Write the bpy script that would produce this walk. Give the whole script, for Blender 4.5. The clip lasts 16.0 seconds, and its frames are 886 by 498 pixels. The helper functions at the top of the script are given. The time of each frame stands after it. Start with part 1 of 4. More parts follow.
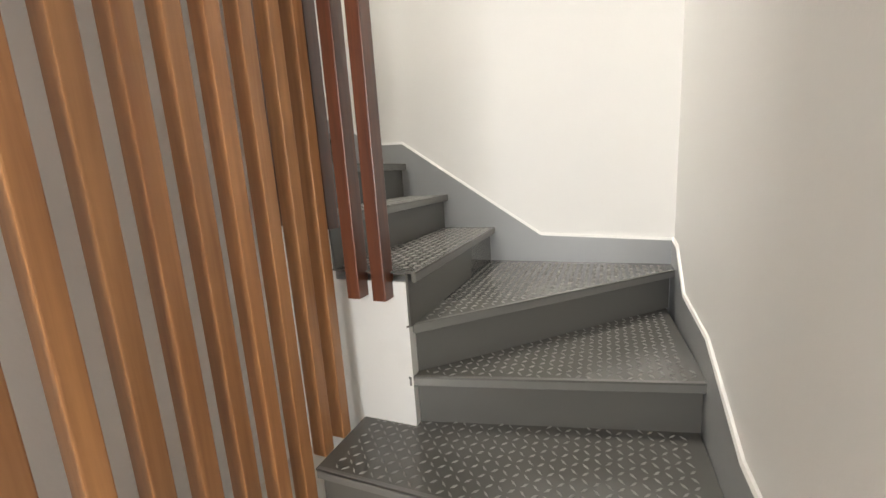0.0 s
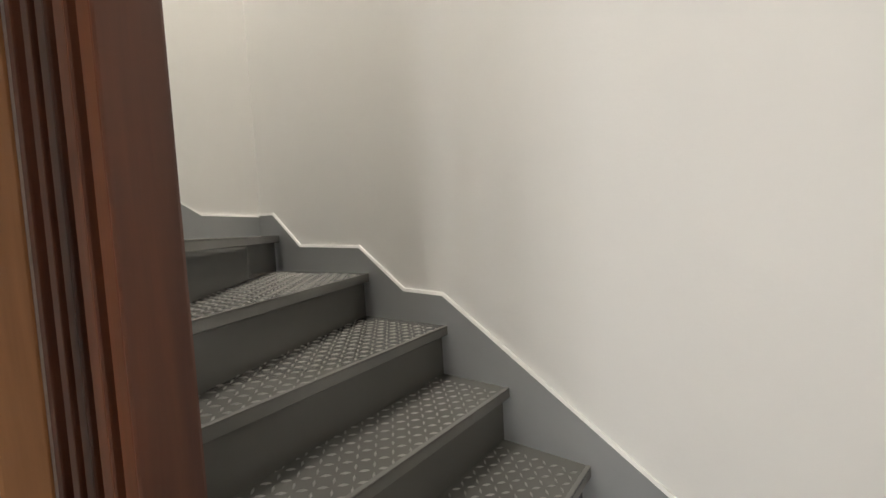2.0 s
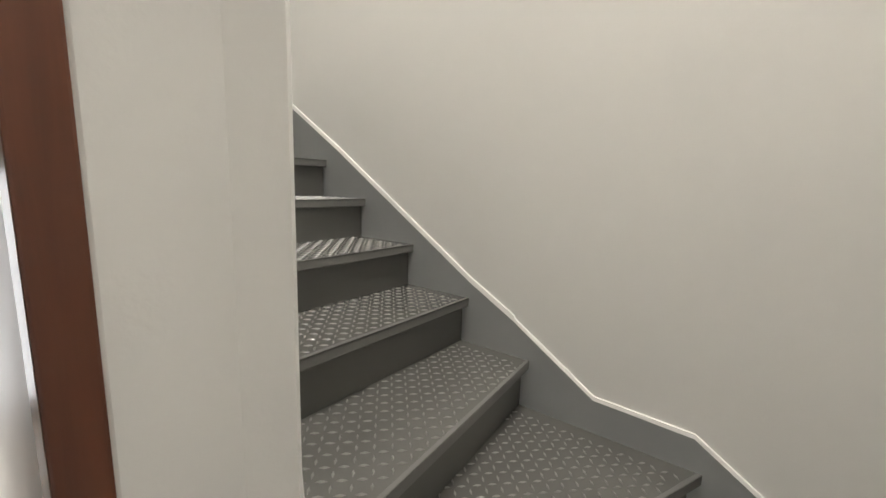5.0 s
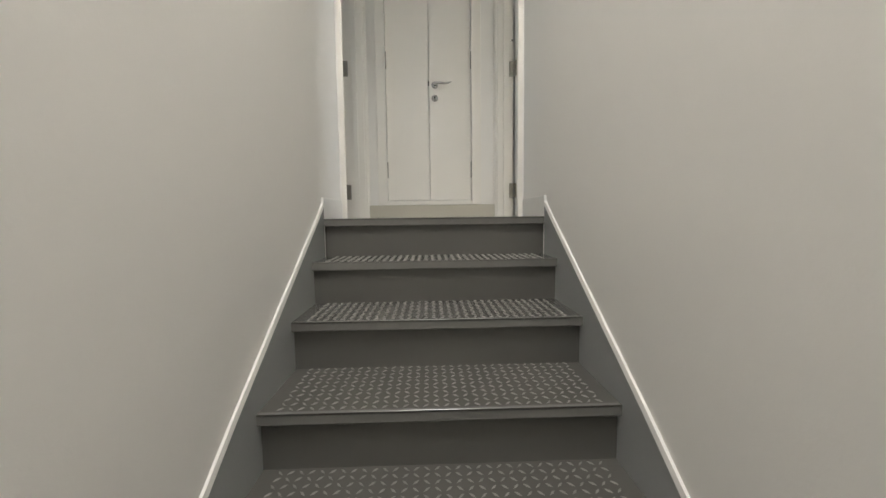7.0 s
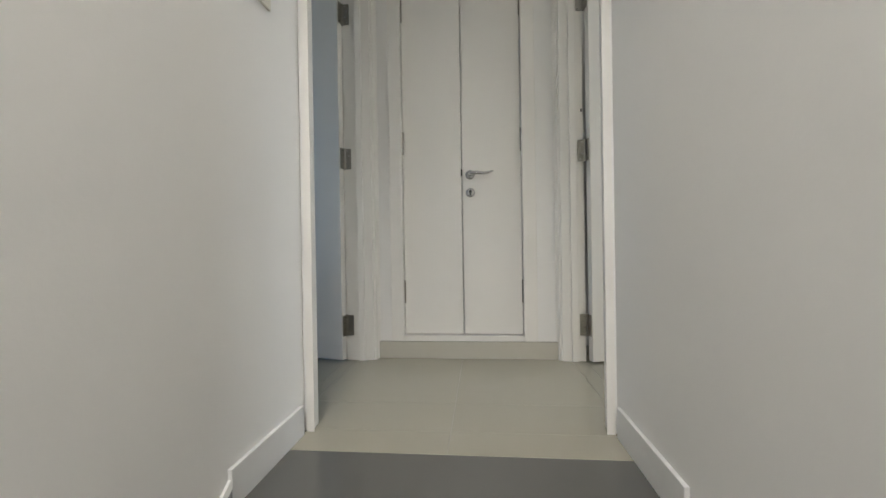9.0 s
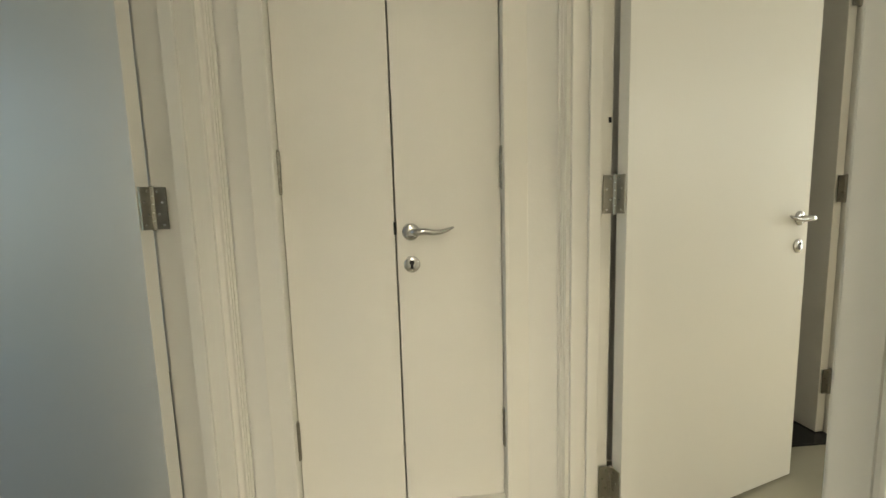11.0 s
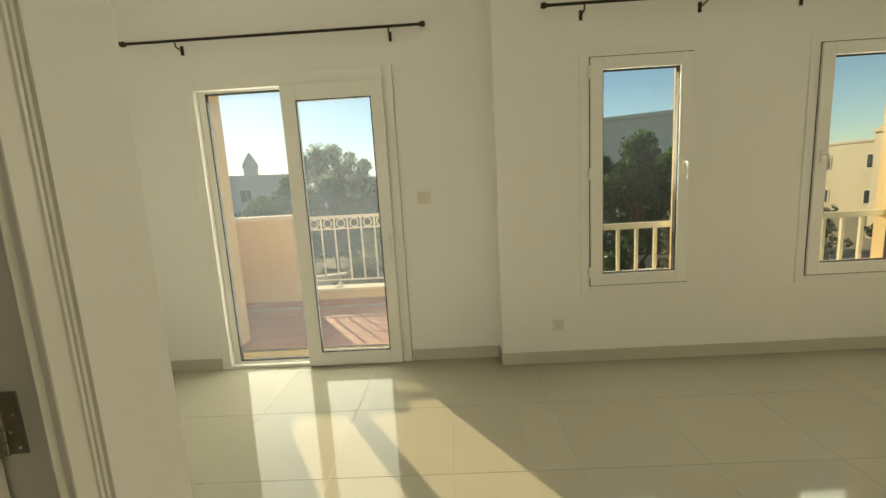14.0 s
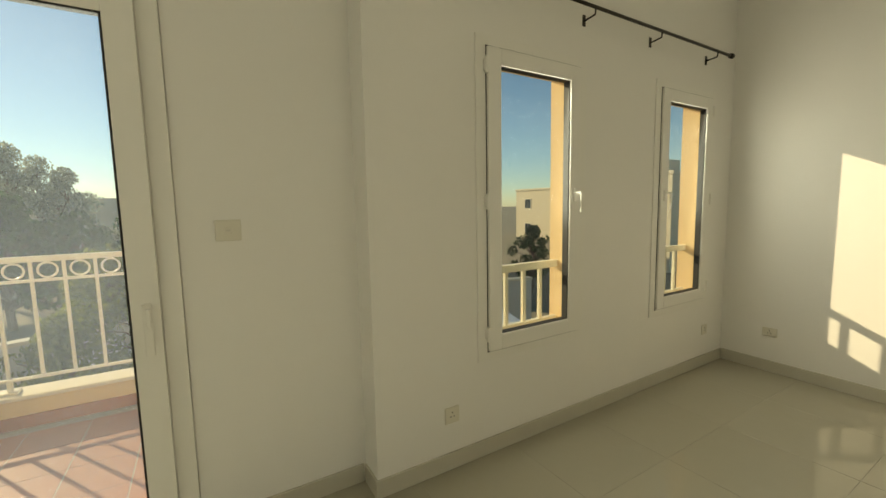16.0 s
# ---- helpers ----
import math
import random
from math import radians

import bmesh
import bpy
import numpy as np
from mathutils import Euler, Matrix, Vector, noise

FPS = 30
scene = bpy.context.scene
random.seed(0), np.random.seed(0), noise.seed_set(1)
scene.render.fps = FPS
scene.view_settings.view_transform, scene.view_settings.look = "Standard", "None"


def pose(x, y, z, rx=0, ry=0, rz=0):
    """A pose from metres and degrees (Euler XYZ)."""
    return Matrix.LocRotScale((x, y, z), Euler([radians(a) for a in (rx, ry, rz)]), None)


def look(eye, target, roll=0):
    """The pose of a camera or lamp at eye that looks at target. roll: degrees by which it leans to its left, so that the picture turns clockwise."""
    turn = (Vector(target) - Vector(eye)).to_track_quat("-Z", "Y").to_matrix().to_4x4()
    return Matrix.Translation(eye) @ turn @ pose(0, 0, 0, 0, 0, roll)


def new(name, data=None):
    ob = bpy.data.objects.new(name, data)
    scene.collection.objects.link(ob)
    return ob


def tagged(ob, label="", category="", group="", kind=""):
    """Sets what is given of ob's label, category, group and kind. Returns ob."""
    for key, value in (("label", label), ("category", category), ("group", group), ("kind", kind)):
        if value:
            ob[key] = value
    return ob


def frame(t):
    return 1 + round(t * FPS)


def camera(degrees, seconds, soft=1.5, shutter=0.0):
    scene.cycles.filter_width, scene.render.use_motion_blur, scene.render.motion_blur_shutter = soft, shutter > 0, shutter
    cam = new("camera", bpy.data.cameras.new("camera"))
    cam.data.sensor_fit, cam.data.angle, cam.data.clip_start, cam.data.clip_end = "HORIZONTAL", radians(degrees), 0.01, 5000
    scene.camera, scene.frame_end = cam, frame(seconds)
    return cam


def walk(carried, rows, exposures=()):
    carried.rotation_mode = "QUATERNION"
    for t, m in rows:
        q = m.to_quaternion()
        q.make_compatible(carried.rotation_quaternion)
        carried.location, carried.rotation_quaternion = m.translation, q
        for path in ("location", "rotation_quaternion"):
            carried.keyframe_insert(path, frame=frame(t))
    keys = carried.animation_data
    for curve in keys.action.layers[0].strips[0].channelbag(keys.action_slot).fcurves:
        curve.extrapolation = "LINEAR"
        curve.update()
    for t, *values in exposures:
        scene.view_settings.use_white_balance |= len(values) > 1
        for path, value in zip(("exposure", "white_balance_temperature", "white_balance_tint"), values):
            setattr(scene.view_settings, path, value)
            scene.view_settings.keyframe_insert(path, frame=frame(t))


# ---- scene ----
cam = camera(95.4, 16.0)
PATH = [
    (0, (-2.288, -0.958, -2.045), (-1.543, -2.778, -2.413), -3.6),
    (0.5, (-2.187, -1.194, -2.002), (-1.508, -3.039, -2.368), -4.0),
    (1, (-2.176, -1.494, -1.818), (-1.493, -3.34, -2.174), -5.1),
    (1.5, (-2.095, -1.648, -1.721), (-1.292, -3.471, -1.893), -4.0),
    (2, (-2.129, -1.892, -1.625), (-0.905, -3.471, -1.733), -3.3),
    (2.5, (-2.124, -2.149, -1.489), (-0.495, -3.3, -1.639), -3.8),
    (3, (-2.004, -2.324, -1.31), (-0.098, -2.892, -1.52), -3.3),
    (3.5, (-1.87, -2.473, -1.189), (0.115, -2.584, -1.411), -1.8),
    (5.8, (-0.914, -2.546, -0.339), (0.066, -0.841, -0.704), 1.2),
    (6, (-0.824, -2.467, -0.279), (-0.017, -0.673, -0.638), 0.7),
    (6.5, (-0.685, -2.202, -0.141), (-0.312, -0.258, -0.428), -0.6),
    (7, (-0.553, -1.914, 0.012), (-0.487, 0.078, -0.155), -0.7),
    (7.5, (-0.477, -1.632, 0.19), (-0.584, 0.364, 0.136), -1.1),
    (8, (-0.431, -1.392, 0.358), (-0.62, 0.598, 0.426), -0.8),
    (10.5, (-0.471, -0.145, 0.987), (-0.642, 1.839, 0.793), -1.4),
    (11, (-0.482, 0.125, 1.129), (-0.345, 2.107, 0.902), -1.7),
    (11.5, (-0.379, 0.366, 1.286), (0.141, 2.277, 1.01), -2.2),
    (12, (-0.204, 0.652, 1.396), (0.911, 2.290, 1.127), -3.3),
    (12.5, (0.020, 0.840, 1.456), (1.665, 1.938, 1.156), -3.9),
    (13, (0.184, 0.934, 1.488), (2.093, 1.435, 1.164), -4.0),
    (13.5, (0.403, 0.954, 1.474), (2.363, 1.189, 1.155), -3.8),
    (14, (0.767, 0.969, 1.500), (2.744, 1.023, 1.204), -3.3),
    (14.5, (1.135, 0.947, 1.483), (3.11, 0.771, 1.219), -2.5),
    (15, (1.444, 0.883, 1.490), (3.375, 0.433, 1.226), -1.7),
    (15.5, (1.764, 0.979, 1.498), (3.618, 0.27, 1.256), -1.2),
    (16, (2.117, 1.31, 1.517), (3.821, 0.283, 1.311), -1.1),
]
SKY, SUN = 0.13, 5.0
EXPOSURES = [(0, 2.05, 6700, 10), (1.0, 1.85, 6700, 10), (2.0, 1.5, 6700, 10), (3.0, 1.7, 6700, 10), (3.7, 1.65, 6700, 10), (6.0, 0.75, 6500, 10), (7.5, 0.5, 6500, 10), (8.2, 0.35, 6400, 10), (10.3, 0.8, 6200, 8), (10.8, 0.8, 7300, 4), (11.5, 0.6, 9100, 0), (12.2, 0.3, 9200, 0), (13.5, 0.2, 9300, 0), (15.0, 0.2, 9300, 0), (16.0, 0.0, 9300, 0)]
walk(cam, [(t, look(eye, target, roll)) for t, eye, target, roll in PATH], EXPOSURES)

# ---- sky, sun, window light and added fill ----
world = bpy.data.worlds.new("sky")
scene.world = world
world.use_nodes = True
wn = world.node_tree.nodes
sky = wn.new("ShaderNodeTexSky")
sky.sky_type, sky.sun_disc = "NISHITA", False
sky.sun_elevation, sky.sun_rotation = radians(22.8), radians(56.6)
sky.air_density, sky.dust_density = 1.0, 0.15
sky.ozone_density = 5.0
wn["Background"].inputs["Strength"].default_value = SKY
world.node_tree.links.new(sky.outputs["Color"], wn["Background"].inputs["Color"])
sun = new("sun", bpy.data.lights.new("sun", "SUN"))
sun.data.energy, sun.data.angle, sun.data.color = SUN, radians(0.6), (1.0, 0.90, 0.74)
sun.matrix_world = look((0, 0, 30), (-8.42, -5.55, 30 - 4.24))


def area_lamp(name, x, y, z, towards, width, height, watts, colour):
    """An area lamp that stands in for daylight."""
    lamp = new(name, bpy.data.lights.new(name, "AREA"))
    lamp.data.shape, lamp.data.size, lamp.data.size_y = "RECTANGLE", width, height
    lamp.data.energy, lamp.data.color = watts, colour
    lamp.matrix_world = look((x, y, z), (x + towards[0], y + towards[1], z + towards[2]))
    return lamp


area_lamp("sliding_door_daylight", 4.32, 2.25, 1.22, (-1, 0, -0.05), 1.5, 2.2, 49, (0.93, 0.97, 1.0))
area_lamp("north_window_daylight", 4.058, -0.506, 1.85, (-1, 0, -0.15), 0.54, 0.88, 12, (0.93, 0.97, 1.0))
area_lamp("south_window_daylight", 4.058, -2.20, 1.85, (-1, 0, -0.15), 0.52, 0.88, 9, (0.93, 0.97, 1.0))
area_lamp("hall_daylight", -1.80, 2.70, -1.75, (0.25, -1, -0.1), 1.5, 2.2, 32, (0.95, 0.97, 1.0))
area_lamp("study_west_daylight", -4.05, 1.0, 1.5, (1, 0, -0.1), 1.3, 1.4, 4, (0.62, 0.78, 1.0))
# Added fill with no known source: throws blue light on the study door.
area_lamp("study_south_fill", -3.40, 0.29, 1.5, (0.25, 1, -0.1), 1.0, 1.3, 1.7, (0.50, 0.70, 1.0))
# Assumed overhead source, unseen; added to light the stair from above.
area_lamp("stair_overhead_fill", -0.55, -2.30, 3.58, (0, 0, -1), 0.9, 1.1, 62, (1.0, 0.97, 0.93))


# ---- materials ----
def material(name, colour, rough=0.5, metal=0.0, vary=0.08, scale=6.0, bump=0.0, bump_scale=60.0, coat=0.0, dirt=0.0, dirt_colour=(0.1, 0.08, 0.06)):
    """Paint, plaster, metal or stone: a colour that varies at two scales, fine relief, optional stains."""
    m = bpy.data.materials.new(name)
    m.use_nodes = True
    n, l = m.node_tree.nodes, m.node_tree.links
    b = n["Principled BSDF"]
    b.inputs["Roughness"].default_value, b.inputs["Metallic"].default_value = rough, metal
    b.inputs["Coat Weight"].default_value = coat
    tc = n.new("ShaderNodeTexCoord")
    big, small = n.new("ShaderNodeTexNoise"), n.new("ShaderNodeTexNoise")
    big.inputs["Scale"].default_value, small.inputs["Scale"].default_value = scale * 0.25, scale * 4
    for t in (big, small):
        l.new(tc.outputs["Object"], t.inputs["Vector"])
        t.inputs["Detail"].default_value = 4
    mix = n.new("ShaderNodeMix")
    mix.data_type = "RGBA"
    mix.inputs["A"].default_value = (*[c * (1 - vary) for c in colour], 1)
    mix.inputs["B"].default_value = (*[min(1, c * (1 + vary)) for c in colour], 1)
    add = n.new("ShaderNodeMath")
    add.operation, add.inputs[1].default_value = "MULTIPLY_ADD", 0.65
    half = n.new("ShaderNodeMath")
    half.operation, half.inputs[1].default_value = "MULTIPLY", 0.35
    l.new(small.outputs["Fac"], half.inputs[0])
    l.new(big.outputs["Fac"], add.inputs[0])
    l.new(half.outputs[0], add.inputs[2])
    l.new(add.outputs[0], mix.inputs["Factor"])
    out = mix.outputs["Result"]
    if dirt:
        spots = n.new("ShaderNodeTexNoise")
        spots.inputs["Scale"].default_value, spots.inputs["Detail"].default_value = scale, 8
        l.new(tc.outputs["Object"], spots.inputs["Vector"])
        ramp = n.new("ShaderNodeValToRGB")
        ramp.color_ramp.elements[0].position, ramp.color_ramp.elements[1].position = 0.55, 0.75
        l.new(spots.outputs["Fac"], ramp.inputs["Fac"])
        amount = n.new("ShaderNodeMath")
        amount.operation, amount.inputs[1].default_value = "MULTIPLY", dirt
        l.new(ramp.outputs["Color"], amount.inputs[0])
        stain = n.new("ShaderNodeMix")
        stain.data_type = "RGBA"
        stain.inputs["B"].default_value = (*dirt_colour, 1)
        l.new(out, stain.inputs["A"])
        l.new(amount.outputs[0], stain.inputs["Factor"])
        out = stain.outputs["Result"]
    l.new(out, b.inputs["Base Color"])
    rr = n.new("ShaderNodeMapRange")
    rr.inputs["To Min"].default_value, rr.inputs["To Max"].default_value = max(0.02, rough * 0.85), min(1, rough * 1.15)
    l.new(small.outputs["Fac"], rr.inputs["Value"])
    l.new(rr.outputs["Result"], b.inputs["Roughness"])
    if bump:
        relief, bn = n.new("ShaderNodeBump"), n.new("ShaderNodeTexNoise")
        bn.inputs["Scale"].default_value, bn.inputs["Detail"].default_value = bump_scale, 3
        relief.inputs["Strength"].default_value, relief.inputs["Distance"].default_value = bump, 0.004
        l.new(tc.outputs["Object"], bn.inputs["Vector"])
        l.new(bn.outputs["Fac"], relief.inputs["Height"])
        l.new(relief.outputs["Normal"], b.inputs["Normal"])
    return m


def per_piece(m, amount):
    """Lets each object that wears the material differ a little in tone."""
    n, l = m.node_tree.nodes, m.node_tree.links
    b = n["Principled BSDF"]
    source = b.inputs["Base Color"].links[0].from_socket
    info, hue, span = n.new("ShaderNodeObjectInfo"), n.new("ShaderNodeHueSaturation"), n.new("ShaderNodeMapRange")
    span.inputs["To Min"].default_value, span.inputs["To Max"].default_value = 1 - amount, 1 + amount
    l.new(info.outputs["Random"], span.inputs["Value"])
    l.new(span.outputs["Result"], hue.inputs["Value"])
    l.new(source, hue.inputs["Color"])
    l.new(hue.outputs["Color"], b.inputs["Base Color"])
    return m


def wood(name, light, dark, rough):
    """Varnished hardwood with the grain along z."""
    m = bpy.data.materials.new(name)
    m.use_nodes = True
    n, l = m.node_tree.nodes, m.node_tree.links
    b = n["Principled BSDF"]
    tc, mp, info = n.new("ShaderNodeTexCoord"), n.new("ShaderNodeMapping"), n.new("ShaderNodeObjectInfo")
    mp.inputs["Scale"].default_value = (16, 16, 0.8)
    shift = n.new("ShaderNodeVectorMath")
    shift.operation = "ADD"
    far = n.new("ShaderNodeMath")
    far.operation, far.inputs[1].default_value = "MULTIPLY", 37.0
    l.new(info.outputs["Random"], far.inputs[0])
    l.new(tc.outputs["Object"], mp.inputs["Vector"])
    l.new(mp.outputs["Vector"], shift.inputs[0])
    l.new(far.outputs[0], shift.inputs[1])
    grain, broad = n.new("ShaderNodeTexNoise"), n.new("ShaderNodeTexNoise")
    grain.inputs["Scale"].default_value, grain.inputs["Detail"].default_value, grain.inputs["Distortion"].default_value = 3.0, 6, 0.4
    broad.inputs["Scale"].default_value, broad.inputs["Detail"].default_value = 0.6, 2
    for t in (grain, broad):
        l.new(shift.outputs[0], t.inputs["Vector"])
    mean = n.new("ShaderNodeMath")
    mean.operation, mean.inputs[1].default_value = "MULTIPLY_ADD", 0.5
    hb = n.new("ShaderNodeMath")
    hb.operation, hb.inputs[1].default_value = "MULTIPLY", 0.5
    l.new(broad.outputs["Fac"], hb.inputs[0])
    l.new(grain.outputs["Fac"], mean.inputs[0])
    l.new(hb.outputs[0], mean.inputs[2])
    ramp = n.new("ShaderNodeValToRGB")
    ramp.color_ramp.elements[0].position, ramp.color_ramp.elements[1].position = 0.32, 0.66
    ramp.color_ramp.elements[0].color, ramp.color_ramp.elements[1].color = (*dark, 1), (*light, 1)
    l.new(mean.outputs[0], ramp.inputs["Fac"])
    l.new(ramp.outputs["Color"], b.inputs["Base Color"])
    relief = n.new("ShaderNodeBump")
    relief.inputs["Strength"].default_value, relief.inputs["Distance"].default_value = 0.25, 0.001
    l.new(grain.outputs["Fac"], relief.inputs["Height"])
    l.new(relief.outputs["Normal"], b.inputs["Normal"])
    b.inputs["Roughness"].default_value, b.inputs["Coat Weight"].default_value = rough, 0.25
    b.inputs["Coat Roughness"].default_value = 0.25
    return m


def pane_material(name, tint, gloss, dust=0.0):
    """Window glass: clear, with a mirror film that grows with the angle and a film of dust tinted for haze."""
    m = bpy.data.materials.new(name)
    m.use_nodes = True
    n, l = m.node_tree.nodes, m.node_tree.links
    n.remove(n["Principled BSDF"])
    clear, shiny, mix, fr = n.new("ShaderNodeBsdfTransparent"), n.new("ShaderNodeBsdfGlossy"), n.new("ShaderNodeMixShader"), n.new("ShaderNodeLayerWeight")
    clear.inputs["Color"].default_value = (*tint, 1)
    shiny.inputs["Roughness"].default_value = gloss
    steep, film_gloss = n.new("ShaderNodeMath"), n.new("ShaderNodeMath")
    steep.operation, steep.inputs[1].default_value = "POWER", 5.0
    film_gloss.operation, film_gloss.inputs[1].default_value, film_gloss.inputs[2].default_value = "MULTIPLY_ADD", 0.9, 0.03
    l.new(fr.outputs["Facing"], steep.inputs[0])
    l.new(steep.outputs[0], film_gloss.inputs[0])
    film, veil, tc, cloud, amount = n.new("ShaderNodeBsdfTranslucent"), n.new("ShaderNodeMixShader"), n.new("ShaderNodeTexCoord"), n.new("ShaderNodeTexNoise"), n.new("ShaderNodeMapRange")
    cloud.inputs["Scale"].default_value, cloud.inputs["Detail"].default_value = 1.6, 5
    amount.inputs["To Min"].default_value, amount.inputs["To Max"].default_value = dust * 0.3, dust * 1.7
    # Blue tint puts the haze of the view into the dust film.
    film.inputs["Color"].default_value = (0.66, 0.76, 0.92, 1)
    l.new(tc.outputs["Object"], cloud.inputs["Vector"])
    l.new(cloud.outputs["Fac"], amount.inputs["Value"])
    l.new(amount.outputs["Result"], veil.inputs[0])
    l.new(clear.outputs[0], veil.inputs[1])
    l.new(film.outputs[0], veil.inputs[2])
    l.new(film_gloss.outputs[0], mix.inputs[0])
    l.new(veil.outputs[0], mix.inputs[1])
    l.new(shiny.outputs[0], mix.inputs[2])
    l.new(mix.outputs[0], n["Material Output"].inputs["Surface"])
    return m


def leafy(name, colour, shine=0.45):
    m = material(name, colour, shine, vary=0.45, scale=1.5)
    n, l = m.node_tree.nodes, m.node_tree.links
    geo, hue, span = n.new("ShaderNodeNewGeometry"), n.new("ShaderNodeHueSaturation"), n.new("ShaderNodeMapRange")
    b = n["Principled BSDF"]
    src = b.inputs["Base Color"].links[0].from_socket
    span.inputs["To Min"].default_value, span.inputs["To Max"].default_value = 0.55, 1.6
    l.new(geo.outputs["Random Per Island"], span.inputs["Value"])
    l.new(span.outputs["Result"], hue.inputs["Value"])
    l.new(src, hue.inputs["Color"])
    l.new(hue.outputs["Color"], b.inputs["Base Color"])
    glow, both = n.new("ShaderNodeBsdfTranslucent"), n.new("ShaderNodeMixShader")
    both.inputs[0].default_value = 0.6
    l.new(hue.outputs["Color"], glow.inputs["Color"])
    l.new(b.outputs[0], both.inputs[1])
    l.new(glow.outputs[0], both.inputs[2])
    l.new(both.outputs[0], n["Material Output"].inputs["Surface"])
    return m


WALL = material("wall_paint", (0.80, 0.785, 0.75), 0.55, vary=0.025, scale=3, bump=0.10, bump_scale=90)
CEIL = material("ceiling_paint", (0.82, 0.81, 0.78), 0.7, vary=0.02, scale=3, bump=0.08)
TRIM = material("door_gloss_paint", (0.80, 0.775, 0.72), 0.42, vary=0.012, scale=1.2)
EDGE = material("white_string_paint", (0.72, 0.71, 0.68), 0.45, vary=0.03, scale=8, bump=0.1, dirt=0.12, dirt_colour=(0.45, 0.42, 0.38))
STEEL = material("grey_stair_paint", (0.105, 0.102, 0.092), 0.17, vary=0.03, scale=5, bump=0.04, bump_scale=45)
# Lighter than the treads: wear, plus the light that nosings reflect, as colour.
NOSE = material("worn_lit_nosing_paint", (0.15, 0.146, 0.134), 0.2, vary=0.12, scale=14, bump=0.08, bump_scale=90)
STRING = material("grey_string_paint", (0.32, 0.325, 0.325), 0.22, vary=0.04, scale=4, bump=0.05, bump_scale=50)
# Lugs coloured lighter than the treads to imitate glints on their gloss.
LUG = material("glint_lug_paint", (0.23, 0.222, 0.205), 0.18, vary=0.10, scale=12)
for glossy in (STEEL, LUG, NOSE):
    glossy.node_tree.nodes["Principled BSDF"].inputs["Specular IOR Level"].default_value = 0.85
SLAT = per_piece(wood("slat_wood", (0.52, 0.250, 0.100), (0.25, 0.103, 0.040), 0.36), 0.16)
# Red-brown wood, its tone lowered further for the shade on these slats.
SLAT_RED_SHADED = per_piece(wood("slat_wood_red_shaded", (0.150, 0.046, 0.019), (0.060, 0.018, 0.009), 0.36), 0.15)
TILE = per_piece(material("polished_cream_tile", (0.37, 0.345, 0.275), 0.06, vary=0.035, scale=4, dirt=0.05, dirt_colour=(0.5, 0.47, 0.4)), 0.025)
TILE.node_tree.nodes["Principled BSDF"].inputs["Specular IOR Level"].default_value = 0.32
GROUT = material("tile_joint", (0.35, 0.325, 0.265), 0.5, vary=0.1, scale=30)
SKIRT = material("cream_skirting_tile", (0.52, 0.495, 0.42), 0.2, vary=0.05, scale=5)
BLACK = material("black_marble", (0.012, 0.012, 0.013), 0.12, vary=0.4, scale=9)
CHROME = material("satin_chrome", (0.55, 0.55, 0.54), 0.24, 1.0, vary=0.06, scale=40)
HINGE = material("aged_steel_hinge", (0.32, 0.30, 0.26), 0.36, 1.0, vary=0.25, scale=60)
DARK = material("dark_slot", (0.01, 0.01, 0.01), 0.6)
UPVC = material("white_frame", (0.80, 0.785, 0.74), 0.32, vary=0.02, scale=6, bump=0.03)
GASKET = material("black_gasket", (0.012, 0.012, 0.012), 0.6)
GLASS = pane_material("window_glass", (0.93, 0.96, 0.95), 0.0, 0.002)
GLASS_DUST_HAZE = pane_material("dust_haze_door_glass", (0.93, 0.95, 0.95), 0.0, 0.023)
PLATE = material("switch_plastic", (0.68, 0.65, 0.56), 0.35, vary=0.02, scale=20)
ROD = material("dark_bronze_rod", (0.045, 0.040, 0.032), 0.32, 0.8, vary=0.15, scale=30)
STUCCO = material("apricot_stucco", (0.68, 0.48, 0.27), 0.85, vary=0.07, scale=3, bump=0.35, bump_scale=120, dirt=0.12, dirt_colour=(0.7, 0.55, 0.4))
COPING = material("cream_coping", (0.74, 0.65, 0.50), 0.8, vary=0.05, scale=4, bump=0.2)
RAIL = material("cream_rail_paint", (0.78, 0.70, 0.54), 0.4, vary=0.04, scale=15)
TERRA = per_piece(material("terracotta_tile", (0.39, 0.175, 0.115), 0.45, vary=0.12, scale=8, bump=0.1, dirt=0.2, dirt_colour=(0.5, 0.34, 0.25)), 0.07)
TERRA_EDGE = material("terracotta_skirting", (0.34, 0.12, 0.06), 0.5, vary=0.1, scale=10)
FLOOR_G = material("ground_hall_tile", (0.62, 0.58, 0.5), 0.15, vary=0.05, scale=3)
HOUSE = material("house_render", (0.62, 0.52, 0.38), 0.9, vary=0.06, scale=0.5, bump=0.1)
# Grey render, lightened to carry the haze on the far villas.
HOUSE_GREY = material("house_render_grey", (0.60, 0.57, 0.51), 0.9, vary=0.06, scale=0.5)
HOUSE_GLASS = material("house_window_glass", (0.03, 0.04, 0.05), 0.12)
SAND = material("garden_ground", (0.24, 0.20, 0.14), 0.95, vary=0.2, scale=0.3, dirt=0.6, dirt_colour=(0.10, 0.12, 0.04))
CANVAS = material("white_canvas", (0.72, 0.74, 0.76), 0.8, vary=0.04, scale=2)
BARK = material("bark", (0.13, 0.09, 0.06), 0.9, vary=0.3, scale=8, bump=0.5, bump_scale=20)
LEAF = leafy("garden_leaf", (0.17, 0.19, 0.05))
LEAF_DARK = leafy("dark_leaf", (0.055, 0.105, 0.03))
